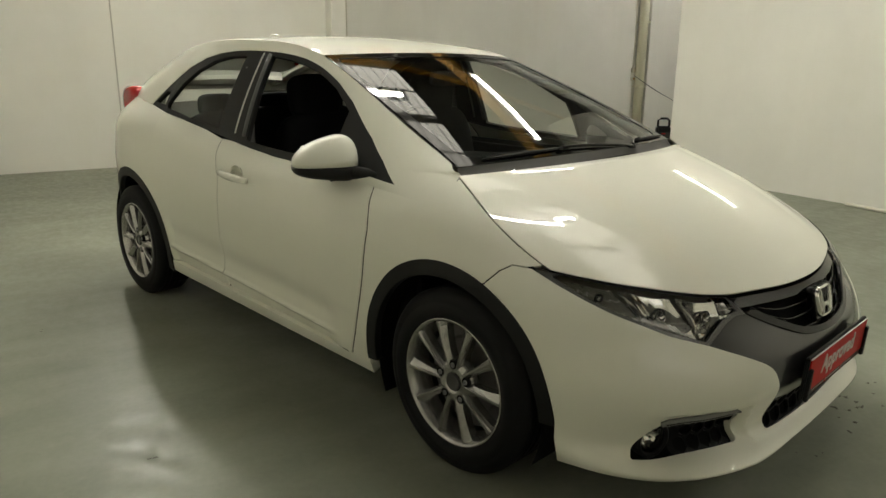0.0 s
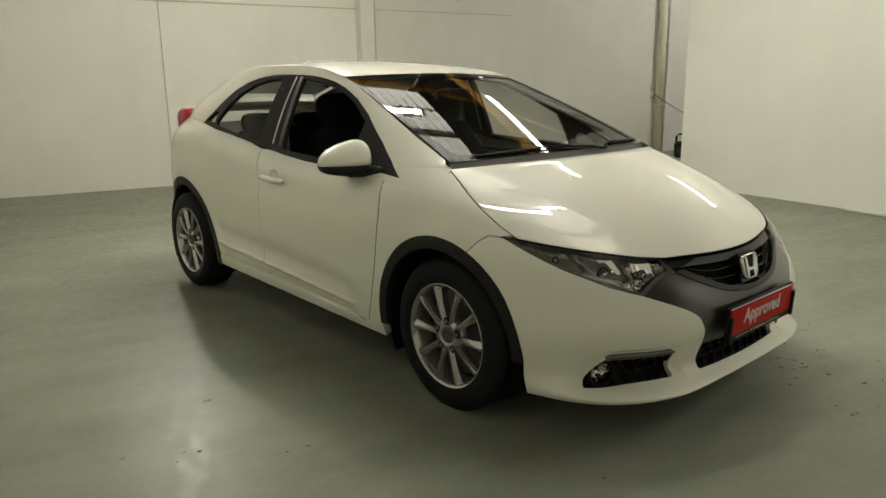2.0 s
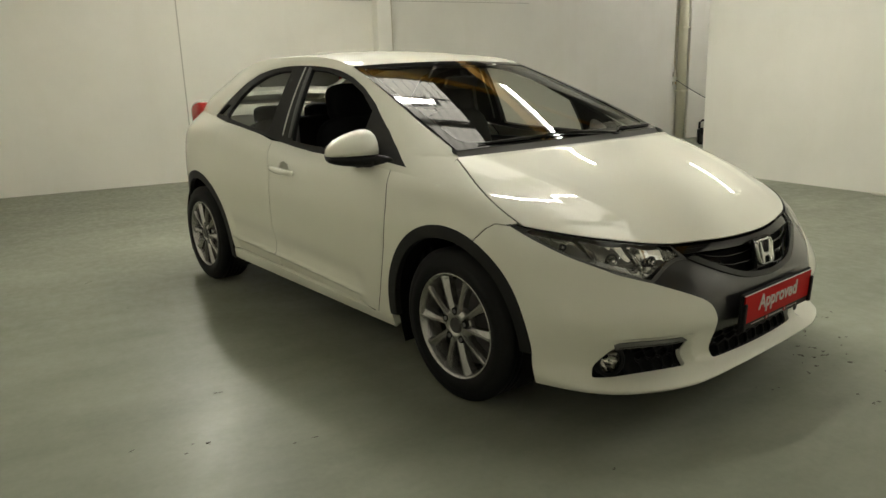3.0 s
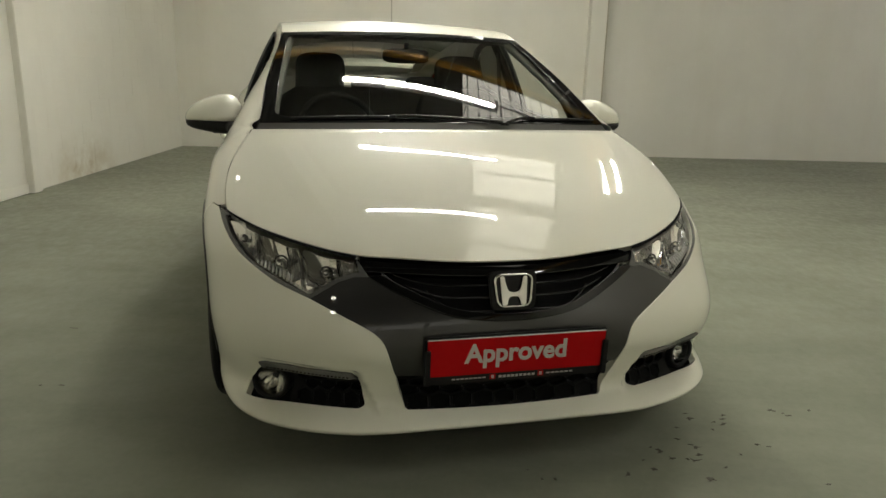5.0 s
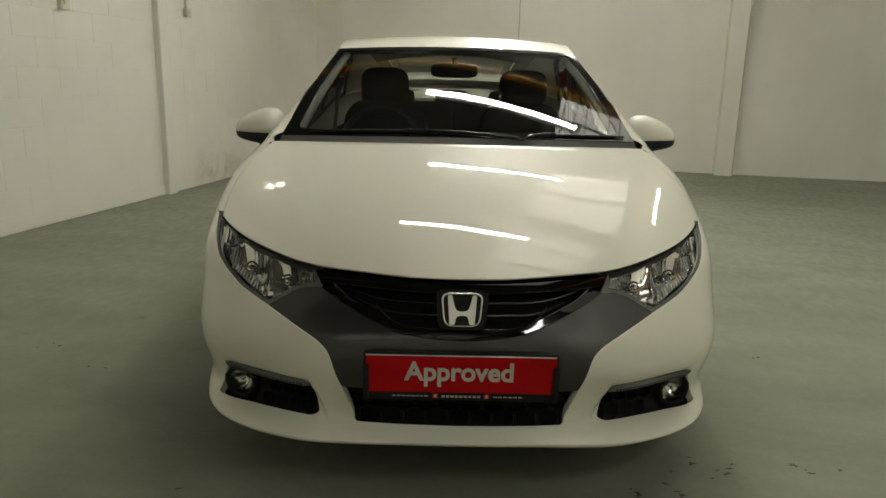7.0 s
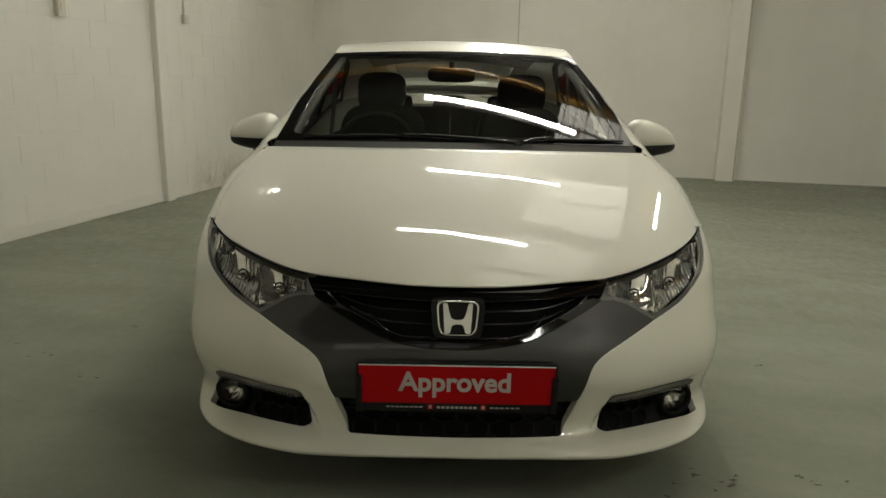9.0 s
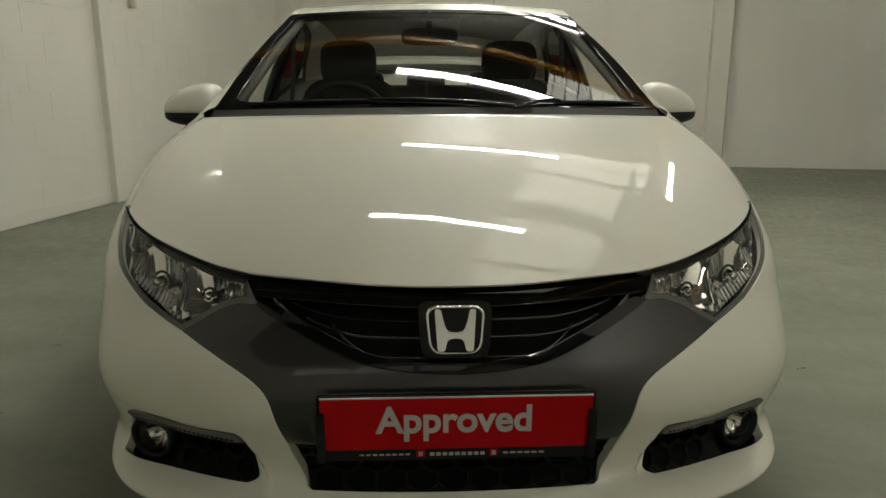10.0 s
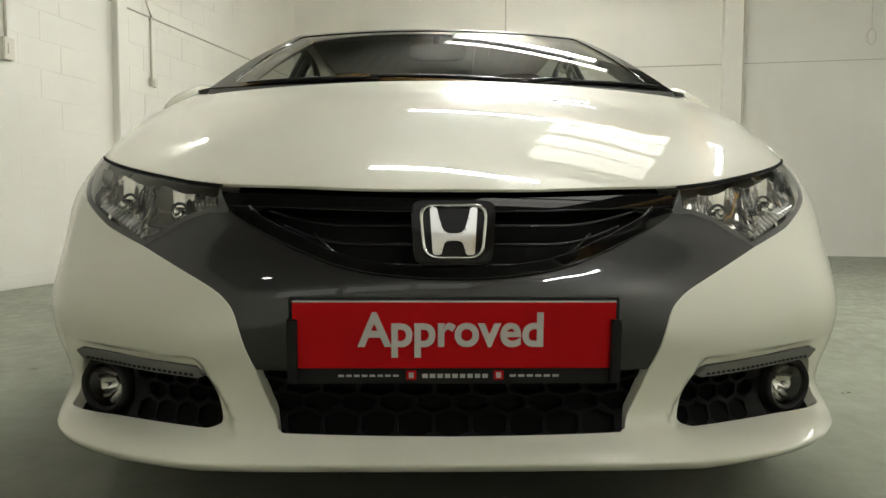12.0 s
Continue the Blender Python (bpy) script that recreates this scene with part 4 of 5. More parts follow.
# upper grille: gloss rim, bars and badge
inner = [(x * .955, z + .016) for x, z in GLOSS_EDGE[:-1]] + [(.378, .640)]
rim_half = front(GLOSS_EDGE) + [(s, z) for s, z in reversed(front(inner))]
left_rim = panel_mesh("grille_rim", shell, rim_half, (), .02, lift=.004, edge=.02, soft=.005)
GRILLE = new("upper_grille")
GRILLE.parent = CAR
pair("grille_rim", left_rim, GLOSS, "", GRILLE)
top_strip = front([(x, EDGE_Z(x) - .006) for x in (0, .1, .2, .3, .38, .43)]) + list(reversed(front([(x, EDGE_Z(x) - .030) for x in (0, .1, .2, .3, .38, .425)])))
pair("grille_top", panel_mesh("grille_top", shell, top_strip, (), .02, lift=-.012, edge=.03, soft=.005), GLOSS, "", GRILLE)
for g in (1, -1):
    for z0, x1, rise, w in ((.618, .335, .030, .0035), (.588, .300, .030, .0035), (.554, .245, .052, .004)):
        pts = []
        for i in range(17):
            t = i / 16
            x = .055 + (x1 - .055) * t
            pts.append(skin(g * x, z0 + rise * max(0, t - .45) ** 2 / .3, -.018))
        tube("grille_bar", pts, [w * (1 - .5 * max(0, i / 16 - .6)) for i in range(17)], GRILLE_BLACK, GRILLE, "", 8)
    pts = [skin(g * (.20 + .165 * t), .560 + .075 * t * t + .012 * t, -.006) for t in [i / 10 for i in range(11)]]
    tube("grille_blade", pts, [.004 + .006 * math.sin(math.pi * i / 10) for i in range(11)], GRILLE_BLACK, GRILLE, "", 8)

def flat_ring(name, outer, inner_pts, depth, mat, parent, m):
    """A raised frame between two outlines (x, z), facing -y."""
    bm, n = bmesh.new(), len(outer)
    rows = [[bm.verts.new((x, y, z)) for x, z in pts] for pts, y in ((outer, 0), ([((a[0] * .8 + b[0] * .2), (a[1] * .8 + b[1] * .2)) for a, b in zip(outer, inner_pts)], -depth), ([((a[0] * .2 + b[0] * .8), (a[1] * .2 + b[1] * .8)) for a, b in zip(outer, inner_pts)], -depth), (inner_pts, 0))]
    for a, b in zip(rows, rows[1:]):
        for i in range(n):
            bm.faces.new((a[i], b[i], b[(i + 1) % n], a[(i + 1) % n]))
    bmesh.ops.recalc_face_normals(bm, faces=bm.faces)
    bmesh.ops.transform(bm, verts=bm.verts, matrix=m)
    return part(name, mesh_of(bm, name, True), mat, parent)


def solid(name, outline, depth, mat, parent, m, bevel=.001, label=""):
    """A plate with an outline (x, z), standing out towards -y."""
    bm = bmesh.new()
    f = bm.faces.new([bm.verts.new((x, 0, z)) for x, z in outline])
    r = bmesh.ops.extrude_face_region(bm, geom=[f])
    bmesh.ops.translate(bm, verts=[v for v in r["geom"] if isinstance(v, bmesh.types.BMVert)], vec=(0, -depth, 0))
    bmesh.ops.recalc_face_normals(bm, faces=bm.faces)
    if bevel:
        bmesh.ops.bevel(bm, geom=bm.edges[:], offset=bevel, segments=2, affect="EDGES")
    bmesh.ops.transform(bm, verts=bm.verts, matrix=m)
    return part(name, mesh_of(bm, name), mat, parent, label)


BADGE_AT = pose(0, .070, .597, -13, 0, 0)
badge = new("badge")
badge.parent = CAR
solid("badge_base", rounded([(-.066, -.056), (.066, -.056), (.074, .056), (-.074, .056)], .02, 5), .022, GRILLE_BLACK, badge, BADGE_AT, .004)
O = rounded([(-.051, -.048), (.051, -.048), (.060, .048), (-.060, .048)], .026, 7)
flat_ring("badge_ring", O, [(x * .885, z * .875) for x, z in O], .012, CHROME, badge, BADGE_AT @ Matrix.Translation((0, -.021, 0)))
H_HALF = [(.0405, .041), (.0285, .041), (.0245, .022), (.019, .004), (.013, -.003), (0, -.0045)]
H_LOW = [(0, -.0158), (.0115, -.017), (.0160, -.021), (.0190, -.032), (.0205, -.041), (.0350, -.041)]
H_SHAPE = H_HALF + [(-x, z) for x, z in reversed(H_HALF[:-1])] + [(-x, z) for x, z in reversed(H_LOW[1:])] + H_LOW
solid("badge_letter", H_SHAPE, .013, CHROME, badge, BADGE_AT @ Matrix.Translation((0, -.021, 0)), .0022)

# plate and holder
PLATE_AT = pose(0, -.018, .4395, 3, 0, 0)
plate = new("registration_plate")
plate.parent = CAR
solid("plate_holder", rounded([(-.267, -.083), (.267, -.083), (.267, .060), (-.267, .060)], .006), .012, PLASTIC, plate, PLATE_AT @ Matrix.Translation((0, .012, 0)), .003, "black plastic plate holder")
solid("plate_face", [(-.260, -.055), (.260, -.055), (.260, .054), (-.260, .054)], .004, RED, plate, PLATE_AT @ Matrix.Translation((0, -.001, 0)), .001, "glossy red plate with silver lettering")
solid("plate_edge", [(-.260, .0535), (.260, .0535), (.260, .0555), (-.260, .0555)], .0045, SILVER, plate, PLATE_AT @ Matrix.Translation((0, -.001, 0)), 0)
for g in (1, -1):
    solid("plate_clip", rounded([(g * .252, -.078), (g * .268, -.078), (g * .268, .026), (g * .252, .026)][::g], .003), .012, PLASTIC, plate, PLATE_AT @ Matrix.Translation((0, -.002, 0)), .002)


def lettering(text, size, at, mat, parent, label="", bold=0.0):
    c = bpy.data.curves.new("lettering", "FONT")
    c.body, c.size, c.extrude, c.align_x, c.align_y, c.offset = text, size, .0012, "CENTER", "CENTER", bold
    ob = bpy.data.objects.new("lettering", c)
    scene.collection.objects.link(ob)
    bpy.context.view_layer.update()
    me = bpy.data.meshes.new_from_object(ob.evaluated_get(bpy.context.evaluated_depsgraph_get()))
    bpy.data.objects.remove(ob)
    me.transform(at @ pose(0, 0, 0, 90, 0, 0))
    return part("lettering", me, mat, parent, label)


lettering("Approved", .0765, PLATE_AT @ Matrix.Translation((-.004, -.0058, .006)) @ Matrix.Diagonal((.965, 1, 1, 1)), SILVER, plate, "silver word Approved", .0019)
for x0, x1, h in ((-.188, -.087, .0022), (-.052, .058, .0042), (.090, .174, .0024)):
    n = max(4, int((x1 - x0) / .012))
    for i in range(n):
        a = x0 + (x1 - x0) * i / n
        solid("print_bar", [(a, -.068 - h), (a + (x1 - x0) / n * .72, -.068 - h), (a + (x1 - x0) / n * .72, -.068 + h * .6), (a, -.068 + h * .6)], .0008, WHITE_INK, plate, PLATE_AT, 0)
for x in (-.070, .072):
    solid("print_mark", [(x - .008, -.075), (x + .008, -.075), (x + .008, -.060), (x - .008, -.060)], .0008, RED, plate, PLATE_AT, 0)
    solid("print_mark", [(x - .004, -.072), (x + .004, -.072), (x + .004, -.063), (x - .004, -.063)], .0014, WHITE_INK, plate, PLATE_AT, 0)


# honeycomb in the lower openings
def honeycomb(name, inside, x0, x1, z0, z1, w, h, lift, thick, mat, parent):
    """One moulded sheet with six-sided holes."""
    holes = []
    for r in range(int((z1 - z0) / (h * .75)) + 2):
        for c in range(int((x1 - x0) / w) + 2):
            cx, cz = x0 + c * w + (w / 2 if r % 2 else 0), z0 + r * h * .75
            a, b = w / 2 - thick / 2, h / 2 - thick * .6
            pts = [(cx + a * p, cz + b * q) for p, q in ((0, -1), (1, -.5), (1, .5), (0, 1), (-1, .5), (-1, -.5))]
            if all(in_poly(p, inside) for p in pts):
                holes.append(front(pts))
    return part(name, panel_mesh(name, shell, front(dense(inside, .03)), holes, .04, lift=lift, edge=.014, soft=.002), mat, parent)


LOW = [(-.375, .392), (-.36, .30), (-.345, .225), (.345, .225), (.36, .30), (.375, .392)]
GRID = new("lower_grille")
GRID.parent = CAR
honeycomb("honeycomb", LOW, -.363, .36, .240, .375, .066, .036, -.022, .0045, MESH_BLACK, GRID)

# fog lamps
for g in (1, -1):
    unit = new("fog_lamp")
    unit.parent = CAR
    hole = [(g * x, z) for x, z in FOG]
    honeycomb("fog_grid", [(g * x, z) for x, z in [(.615, .375), (.40, .37), (.385, .235), (.635, .235)]], min(g * .41, g * .66), max(g * .41, g * .66), .245, .36, .045, .030, -.026, .004, MESH_BLACK, unit)
    c = skin(g * .683, .289, -.026)
    at = Matrix.Translation(c) @ Matrix.Rotation(radians(g * 20), 4, "Z") @ Matrix.Diagonal((1.15, 1.15, 1.15, 1))

    def turned(name, profile, mat, label="", seg=28):
        bm = lathe_bm([(-a, r) for a, r in profile], seg, "y")
        bmesh.ops.recalc_face_normals(bm, faces=bm.faces)
        bmesh.ops.transform(bm, verts=bm.verts, matrix=at)
        return part(name, mesh_of(bm, name, True), mat, unit, label)

    turned("fog_bezel", [(-.01, .052), (.016, .050), (.020, .045), (.018, .039), (0, .038)], PLASTIC)
    turned("fog_reflector", [(-.02, .004), (-.014, .018), (0, .030), (.012, .037)], FOG_CHROME)
    turned("fog_bulb", [(-.018, .004), (.008, .004), (.010, .0001)], CHROME, "", 10)
    turned("fog_lens", [(.012, .038), (.019, .030), (.023, .016), (.024, .0001)], LENS, "clear round fog lens").visible_shadow = False
    strip = [(.708, .372), (.692, .378), (.452, .361), (.434, .348), (.452, .340), (.698, .355)]
    strip = [(g * x, z) for x, z in strip]
    on_nose("daylight_strip", strip, STRIP_GREY, .006, .02, .012, unit, "unlit grey daylight strip")
    for i in range(22):
        t = (i + .5) / 22
        x, z = .458 + .232 * t, .3465 + .0140 * t
        on_nose("strip_cell", [(g * (x - .0028), z - .0018), (g * (x + .0028), z - .0018), (g * (x + .0028), z + .0018), (g * (x - .0028), z + .0018)], DARK, .0075, .01, .002, unit)

# headlight insides
WINDOW = [(.424, .646), (.445, .643), (.487, .6285), (.525, .607), (.566, .583), (.655, .615), (.714, .645), (.758, .675), (.789, .706), (.808, .744)] + [(x, EDGE_Z(x) - .0045) for x in (.79, .74, .68, .60, .50, .43)]
for h, g in zip([o for o in CAR.children if o.name.startswith("headlight")], (1, -1)):
    lamp = [(g * x, z) for x, z in LAMP]
    on_nose("bezel", lamp, STRIP_GREY, -.004, .02, .004, h, "grey inner bezel", [[(g * x, z) for x, z in WINDOW]])
    brow = [(x, EDGE_Z(x) - .002) for x in (.425, .50, .58, .66, .74, .812)] + [(x, EDGE_Z(x) - .0055) for x in (.80, .74, .66, .58, .50, .430)]
    on_nose("brow", [(g * x, z) for x, z in brow], DARK, .0015, .02, .004, h)

    def cell(name, poly, xc, zc, rx, rz, deep, flute, pitch):
        """A chromed reflector dish with upright flutes, sunk behind the lens."""
        def dish(u, v):
            q = min(1.0, ((u - xc) / rx) ** 2 + ((v - zc) / rz) ** 2)
            return skin(g * u, v, -.012 - deep * (1 - q) - flute * abs(math.sin(math.pi * (u - xc) / pitch)))
        part(name, panel_mesh(name, dish, poly, (), .007, edge=.004, soft=.001, flip=g < 0), REFLECTOR, h, "chromed fluted reflector")

    def bulb(x, z, depth, r, long, turn):
        at = Matrix.Translation(skin(g * x, z, -depth)) @ Matrix.Rotation(radians(g * turn), 4, "Z")
        bm = lathe_bm([(0, r), (-long * .8, r), (-long, r * .7), (-long, .0001)], 18, "y")
        bmesh.ops.transform(bm, verts=bm.verts, matrix=at)
        part("bulb_shield", mesh_of(bm, "bulb_shield", True), CHROME, h)
        ring = [at @ Vector((r * 1.7 * math.cos(a), -.006, r * 1.7 * math.sin(a))) for a in [i * math.tau / 20 for i in range(20)]]
        tube("bulb_ring", ring, .003, LAMP_GREY, h, "", 6, True)

    def under(x):
        return EDGE_Z(x) - .012

    cell("main_reflector", [(.590, .604), (.650, .624), (.700, .648), (.703, under(.70)), (.65, under(.65)), (.592, under(.592))], .645, .664, .075, .06, .030, .0007, .023)
    cell("inner_reflector", [(.478, .637), (.522, .616), (.574, .594), (.578, under(.578)), (.53, under(.53)), (.474, under(.474))], .526, .648, .066, .05, .026, .0005, .026)
    cell("corner_reflector", [(.712, .655), (.752, .682), (.782, .706), (.796, .736), (.775, under(.775)), (.714, under(.714))], .75, .706, .06, .055, .018, .0007, .017)
    cell("inner_corner", [(.432, .650), (.470, .641), (.468, under(.468)), (.436, under(.436))], .452, .66, .03, .03, .012, .002, .006)
    bulb(.648, .668, .036, .013, .030, 24)
    bulb(.520, .652, .034, .010, .022, 16)
    bulb(.752, .710, .028, .006, .014, 42)
    for x, z0, z1, w in ((.583, .600, .688, .005), (.706, .652, .716, .0045), (.470, .640, .672, .003)):
        tube("divider", [skin(g * (x - .012 * math.sin(math.pi * i / 6)), z0 + (z1 - z0) * i / 6, -.016) for i in range(7)], w, CHROME, h, "", 8)
    for i in range(7):
        x = .428 + .008 * i
        tube("rib", [skin(g * x, .650, -.012), skin(g * x, .668, -.012)], .0014, REFLECTOR, h, "", 6)
    for i in range(13):
        x = .586 + .0105 * i
        z = .594 + (x - .586) * .44
        tube("flute", [skin(g * x, z, -.016), skin(g * (x + .006), z + .026, -.034)], .0034, LAMP_SILVER, h, "", 6)
# ---- flanks ----
def superquad(name, c, r, mat, parent, t0, t1, e1=.6, e2=.6, slope=0.0, label="", nu=40, nv=16):
    """A rounded block from latitude t0 to t1 (degrees), leaning along x."""
    def pw(v, e):
        return math.copysign(abs(v) ** e, v)
    bm, rings = bmesh.new(), []
    for j in range(nv + 1):
        t = radians(t0 + (t1 - t0) * j / nv)
        ring = []
        for i in range(nu):
            a = i * math.tau / nu
            x, y, z = pw(math.cos(t), e1) * pw(math.cos(a), e2), pw(math.cos(t), e1) * pw(math.sin(a), e2), pw(math.sin(t), e1)
            ring.append(bm.verts.new((c[0] + r[0] * x, c[1] + r[1] * y, c[2] + r[2] * z * (1 - slope * x)))) 
        rings.append(ring)
    for a, b in zip(rings, rings[1:]):
        for i in range(nu):
            bm.faces.new((a[i], a[(i + 1) % nu], b[(i + 1) % nu], b[i]))
    bm.faces.new(rings[0][::-1])
    bm.faces.new(rings[-1])
    bmesh.ops.remove_doubles(bm, verts=bm.verts, dist=1e-5)
    return part(name, mesh_of(bm, name, True), mat, parent, label)


for g in (1, -1):
    mir = new("door_mirror")
    mir.parent = CAR
    head = [superquad("mirror_shell", (0, 0, 0), (.120, .080, .100), PAINT, mir, 0, 90, .78, .66, .36),
            superquad("mirror_base", (0, .002, .001), (.120, .080, .052), PLASTIC, mir, -90, 0, .5, .66, .3, "black lower mirror casing"),
            part("mirror_glass", mesh_of(box_bm(-.075, .070, .004, .075, .080, .064, .003), "mirror_glass"), CHROME, mir)]
    for ob in head:
        ob.data.transform(Matrix.Translation((g * .897, 1.500, .965)) @ Matrix.Diagonal((g, 1, 1, 1)) @ Matrix.Rotation(radians(24), 4, "Z"))
        if g < 0:
            ob.data.flip_normals()
    tube("mirror_lamp", [(g * (.897 + .100 * math.cos(t)), 1.500 - .066 * math.sin(t) + .03, .972) for t in (.3, .7, 1.1, 1.5)], .004, LAMP_GREY, mir, "", 6)
    tube("mirror_arm", [(g * (half_width(1.27, .938) - .004), 1.27, .938), (g * (half_width(1.36, .940) + .008), 1.36, .940), (g * .835, 1.445, .939), (g * .90, 1.465, .936)], [.012, .022, .027, .028], PLASTIC, mir, "", 12)
    handle = new("door_handle")
    handle.parent = CAR
    pts = []
    for i in range(13):
        t = i / 12
        y, z = 2.090 + .230 * t, .832 + .012 * t
        x = half_width(y, z)
        pts.append((g * (x + .006 + .020 * math.sin(math.pi * min(1, max(0, t))) ** .4), y, z))
    tube("handle_bar", pts, [.011 + .006 * math.sin(math.pi * i / 12) ** .5 for i in range(13)], PAINT, handle, "", 12)
    bm = lathe_bm([(0, .056), (-.006, .050), (-.014, .042), (-.019, .026), (-.021, .0001)], 28)
    bmesh.ops.transform(bm, verts=bm.verts, matrix=Matrix.Translation((g * (half_width(2.195, .845) - .001), 2.195, .845)) @ Matrix.Diagonal((g, 1, .74, 1)))
    bmesh.ops.recalc_face_normals(bm, faces=bm.faces)
    part("handle_cup", mesh_of(bm, "handle_cup", True), PAINT, handle)
    for y0, y1, mat, w in ((2.345, 2.325, STEEL, .006), (2.265, 2.272, TRIM_GREY, .012)):
        pts = []
        for i in range(9):
            y = y0 + (y1 - y0) * i / 8
            p = Vector(flank(y, .03 + .315 * i / 8))
            pts.append((g * (p.x - .004), p.y, p.z))
        tube("window_channel", pts, w, mat, CAR, "", 6)
    tail_lamp = new("tail_lamp")
    tail_lamp.parent = CAR
    superquad("lamp_lens", (g * .632, 3.870, 1.078), (.064, .088, .098), RED_LENS, tail_lamp, -90, 90, .7, .6, 0, "red tail lamp lens")

fin = new("aerial_fin")
fin.parent = CAR
superquad("fin", (0, 3.27, ROOF_Z(3.27) + .018), (.020, .060, .040), PAINT, fin, -90, 90, .8, .8)


# ---- screen wipers ----
def on_screen(u, v, out):
    return screen(u, v) + out * normal_at(screen, u, v, .01)


for u0, u1, v0, v1, p1 in ((-.84, -.26, .022, .036, .33), (.47, .95, .024, .028, .35)):
    wiper = new("wiper")
    wiper.parent = CAR
    tube("blade", [on_screen(u0 + (u1 - u0) * i / 12, v0 + (v1 - v0) * i / 12, .008) for i in range(13)], [.003 + .0035 * math.sin(math.pi * i / 12) for i in range(13)], PLASTIC, wiper, "", 8)
    um = u1 - .03 if u1 < 0 else u0 + .06
    tube("arm", [on_screen(um + (p1 - um) * k / 6, (v0 + v1) / 2 + .006 - (v0 + .03) * (k / 6) ** 2, .012) for k in range(7)], [.0045, .005, .0055, .006, .0065, .007, .008], GLOSS, wiper, "", 8)
    bm = lathe_bm([(0, .013), (.008, .012), (.011, .007), (.011, .0001)], 14, "z")
    bmesh.ops.translate(bm, verts=bm.verts, vec=on_screen(p1, -.022, .004))
    part("pivot", mesh_of(bm, "pivot", True), PLASTIC, wiper)
    clip = on_screen(um, (v0 + v1) / 2, .010)
    part("blade_clip", mesh_of(box_bm(clip.x - .012, clip.y - .006, clip.z - .005, clip.x + .012, clip.y + .006, clip.z + .007, .002), "blade_clip"), PLASTIC, wiper)
for i in range(34):
    x = .02 + .0055 * i
    u = x / .70
    tube("cowl_rib", [cowl(u, .28) + Vector((0, 0, .002)), cowl(u, .62) + Vector((0, 0, .002))], .0012, DARK, CAR, "", 5)

# ---- cabin ----
def cabin_block(name, c, r, mat, parent, e=.45, turn=0, label=""):
    ob = superquad(name, (0, 0, 0), r, mat, parent, -90, 90, e, e, 0, label, 28, 14)
    ob.matrix_basis = pose(*c, turn)
    return ob


part("cabin_floor", mesh_of(box_bm(-.74, 1.0, .26, .74, 3.9, .34, .02), "cabin_floor"), FABRIC, CAR)
for g in (1, -1):
    bm = box_bm(g * .735 - .03, 1.15, .34, g * .735 + .03, 3.6, .90, .025)
    part("door_lining", mesh_of(bm, "door_lining"), FABRIC, CAR)
    seat = new("front_seat")
    seat.parent = CAR
    cabin_block("cushion", (g * .36, 1.95, .50), (.25, .27, .10), FABRIC, seat)
    cabin_block("backrest", (g * .38, 2.22, .78), (.245, .09, .32), FABRIC, seat, .5, -14)
    cabin_block("headrest", (g * .39, 2.30, 1.165), (.135, .06, .105), FABRIC, seat, .55, -8)
    for k in (-1, 1):
        tube("headrest_post", [(g * .39 + k * .06, 2.29, 1.0), (g * .39 + k * .06, 2.30, 1.10)], .006, CHROME, seat)
    inner_pillar = [Vector(screen(g * .955, v)) + Vector((-g * .012, .030, -.022)) for v in (.03, .25, .5, .75, .97)]
    tube("pillar_trim", inner_pillar, .018, LINING, CAR, "", 8)
    tube("belt_strap", [(g * .665, 2.42, 1.30), (g * .675, 2.40, 1.1), (g * .70, 2.36, .8), (g * .70, 2.33, .5)], [.012] * 4, TRIM_GREY, CAR, "", 6)
bench = new("rear_bench")
bench.parent = CAR
cabin_block("cushion", (0, 2.90, .50), (.64, .26, .11), FABRIC, bench)
cabin_block("backrest", (0, 3.22, .78), (.64, .09, .28), FABRIC, bench, .4, -14)
for x in (-.38, 0, .38):
    cabin_block("headrest", (x, 3.30, 1.075), (.12, .05, .065), FABRIC, bench, .55)
dash = new("dashboard")
dash.parent = CAR


def dash_top(u, v):
    y = 1.04 + .06 * u * u + .43 * v
    return Vector((.70 * u, y, .985 - .03 * u * u - .035 * v - .20 * max(0, v - .72) ** 1.2 * 4 + .03 * math.exp(-((u + .5) / .25) ** 2) * smooth(.3, .7, v)))


part("dash_top", patch_mesh("dash_top", dash_top, 36, 16, .06, u0=-1, u1=1), FABRIC, dash)
part("dash_front", mesh_of(box_bm(-.70, 1.36, .45, .70, 1.44, .80, .03), "dash_front"), FABRIC, dash)
wheel_at = pose(-.36, 1.60, .90, 66, 0, 0)
ring = [wheel_at @ Vector((.185 * math.cos(a), .185 * math.sin(a), 0)) for a in [i * math.tau / 40 for i in range(40)]]
steer = new("steering_wheel")
steer.parent = CAR
tube("wheel_rim", ring, .015, FABRIC, steer, "", 10, True)
for a in (0, math.pi, -math.pi / 2):
    tube("wheel_spoke", [wheel_at @ Vector((.05 * math.cos(a), .05 * math.sin(a), -.01)), wheel_at @ Vector((.18 * math.cos(a), .18 * math.sin(a), 0))], .016, FABRIC, steer, "", 8)
cabin_block("wheel_boss", (-.36, 1.60, .90), (.06, .06, .02), FABRIC, steer, .6, 66)
rv = new("interior_mirror")
rv.parent = CAR
cabin_block("mirror_casing", (-.010, 1.76, 1.257), (.115, .02, .034), FABRIC, rv, .5, 8)
tube("mirror_stem", [(-.010, 1.755, 1.28), (-.010, 1.75, 1.318)], .012, FABRIC, rv)
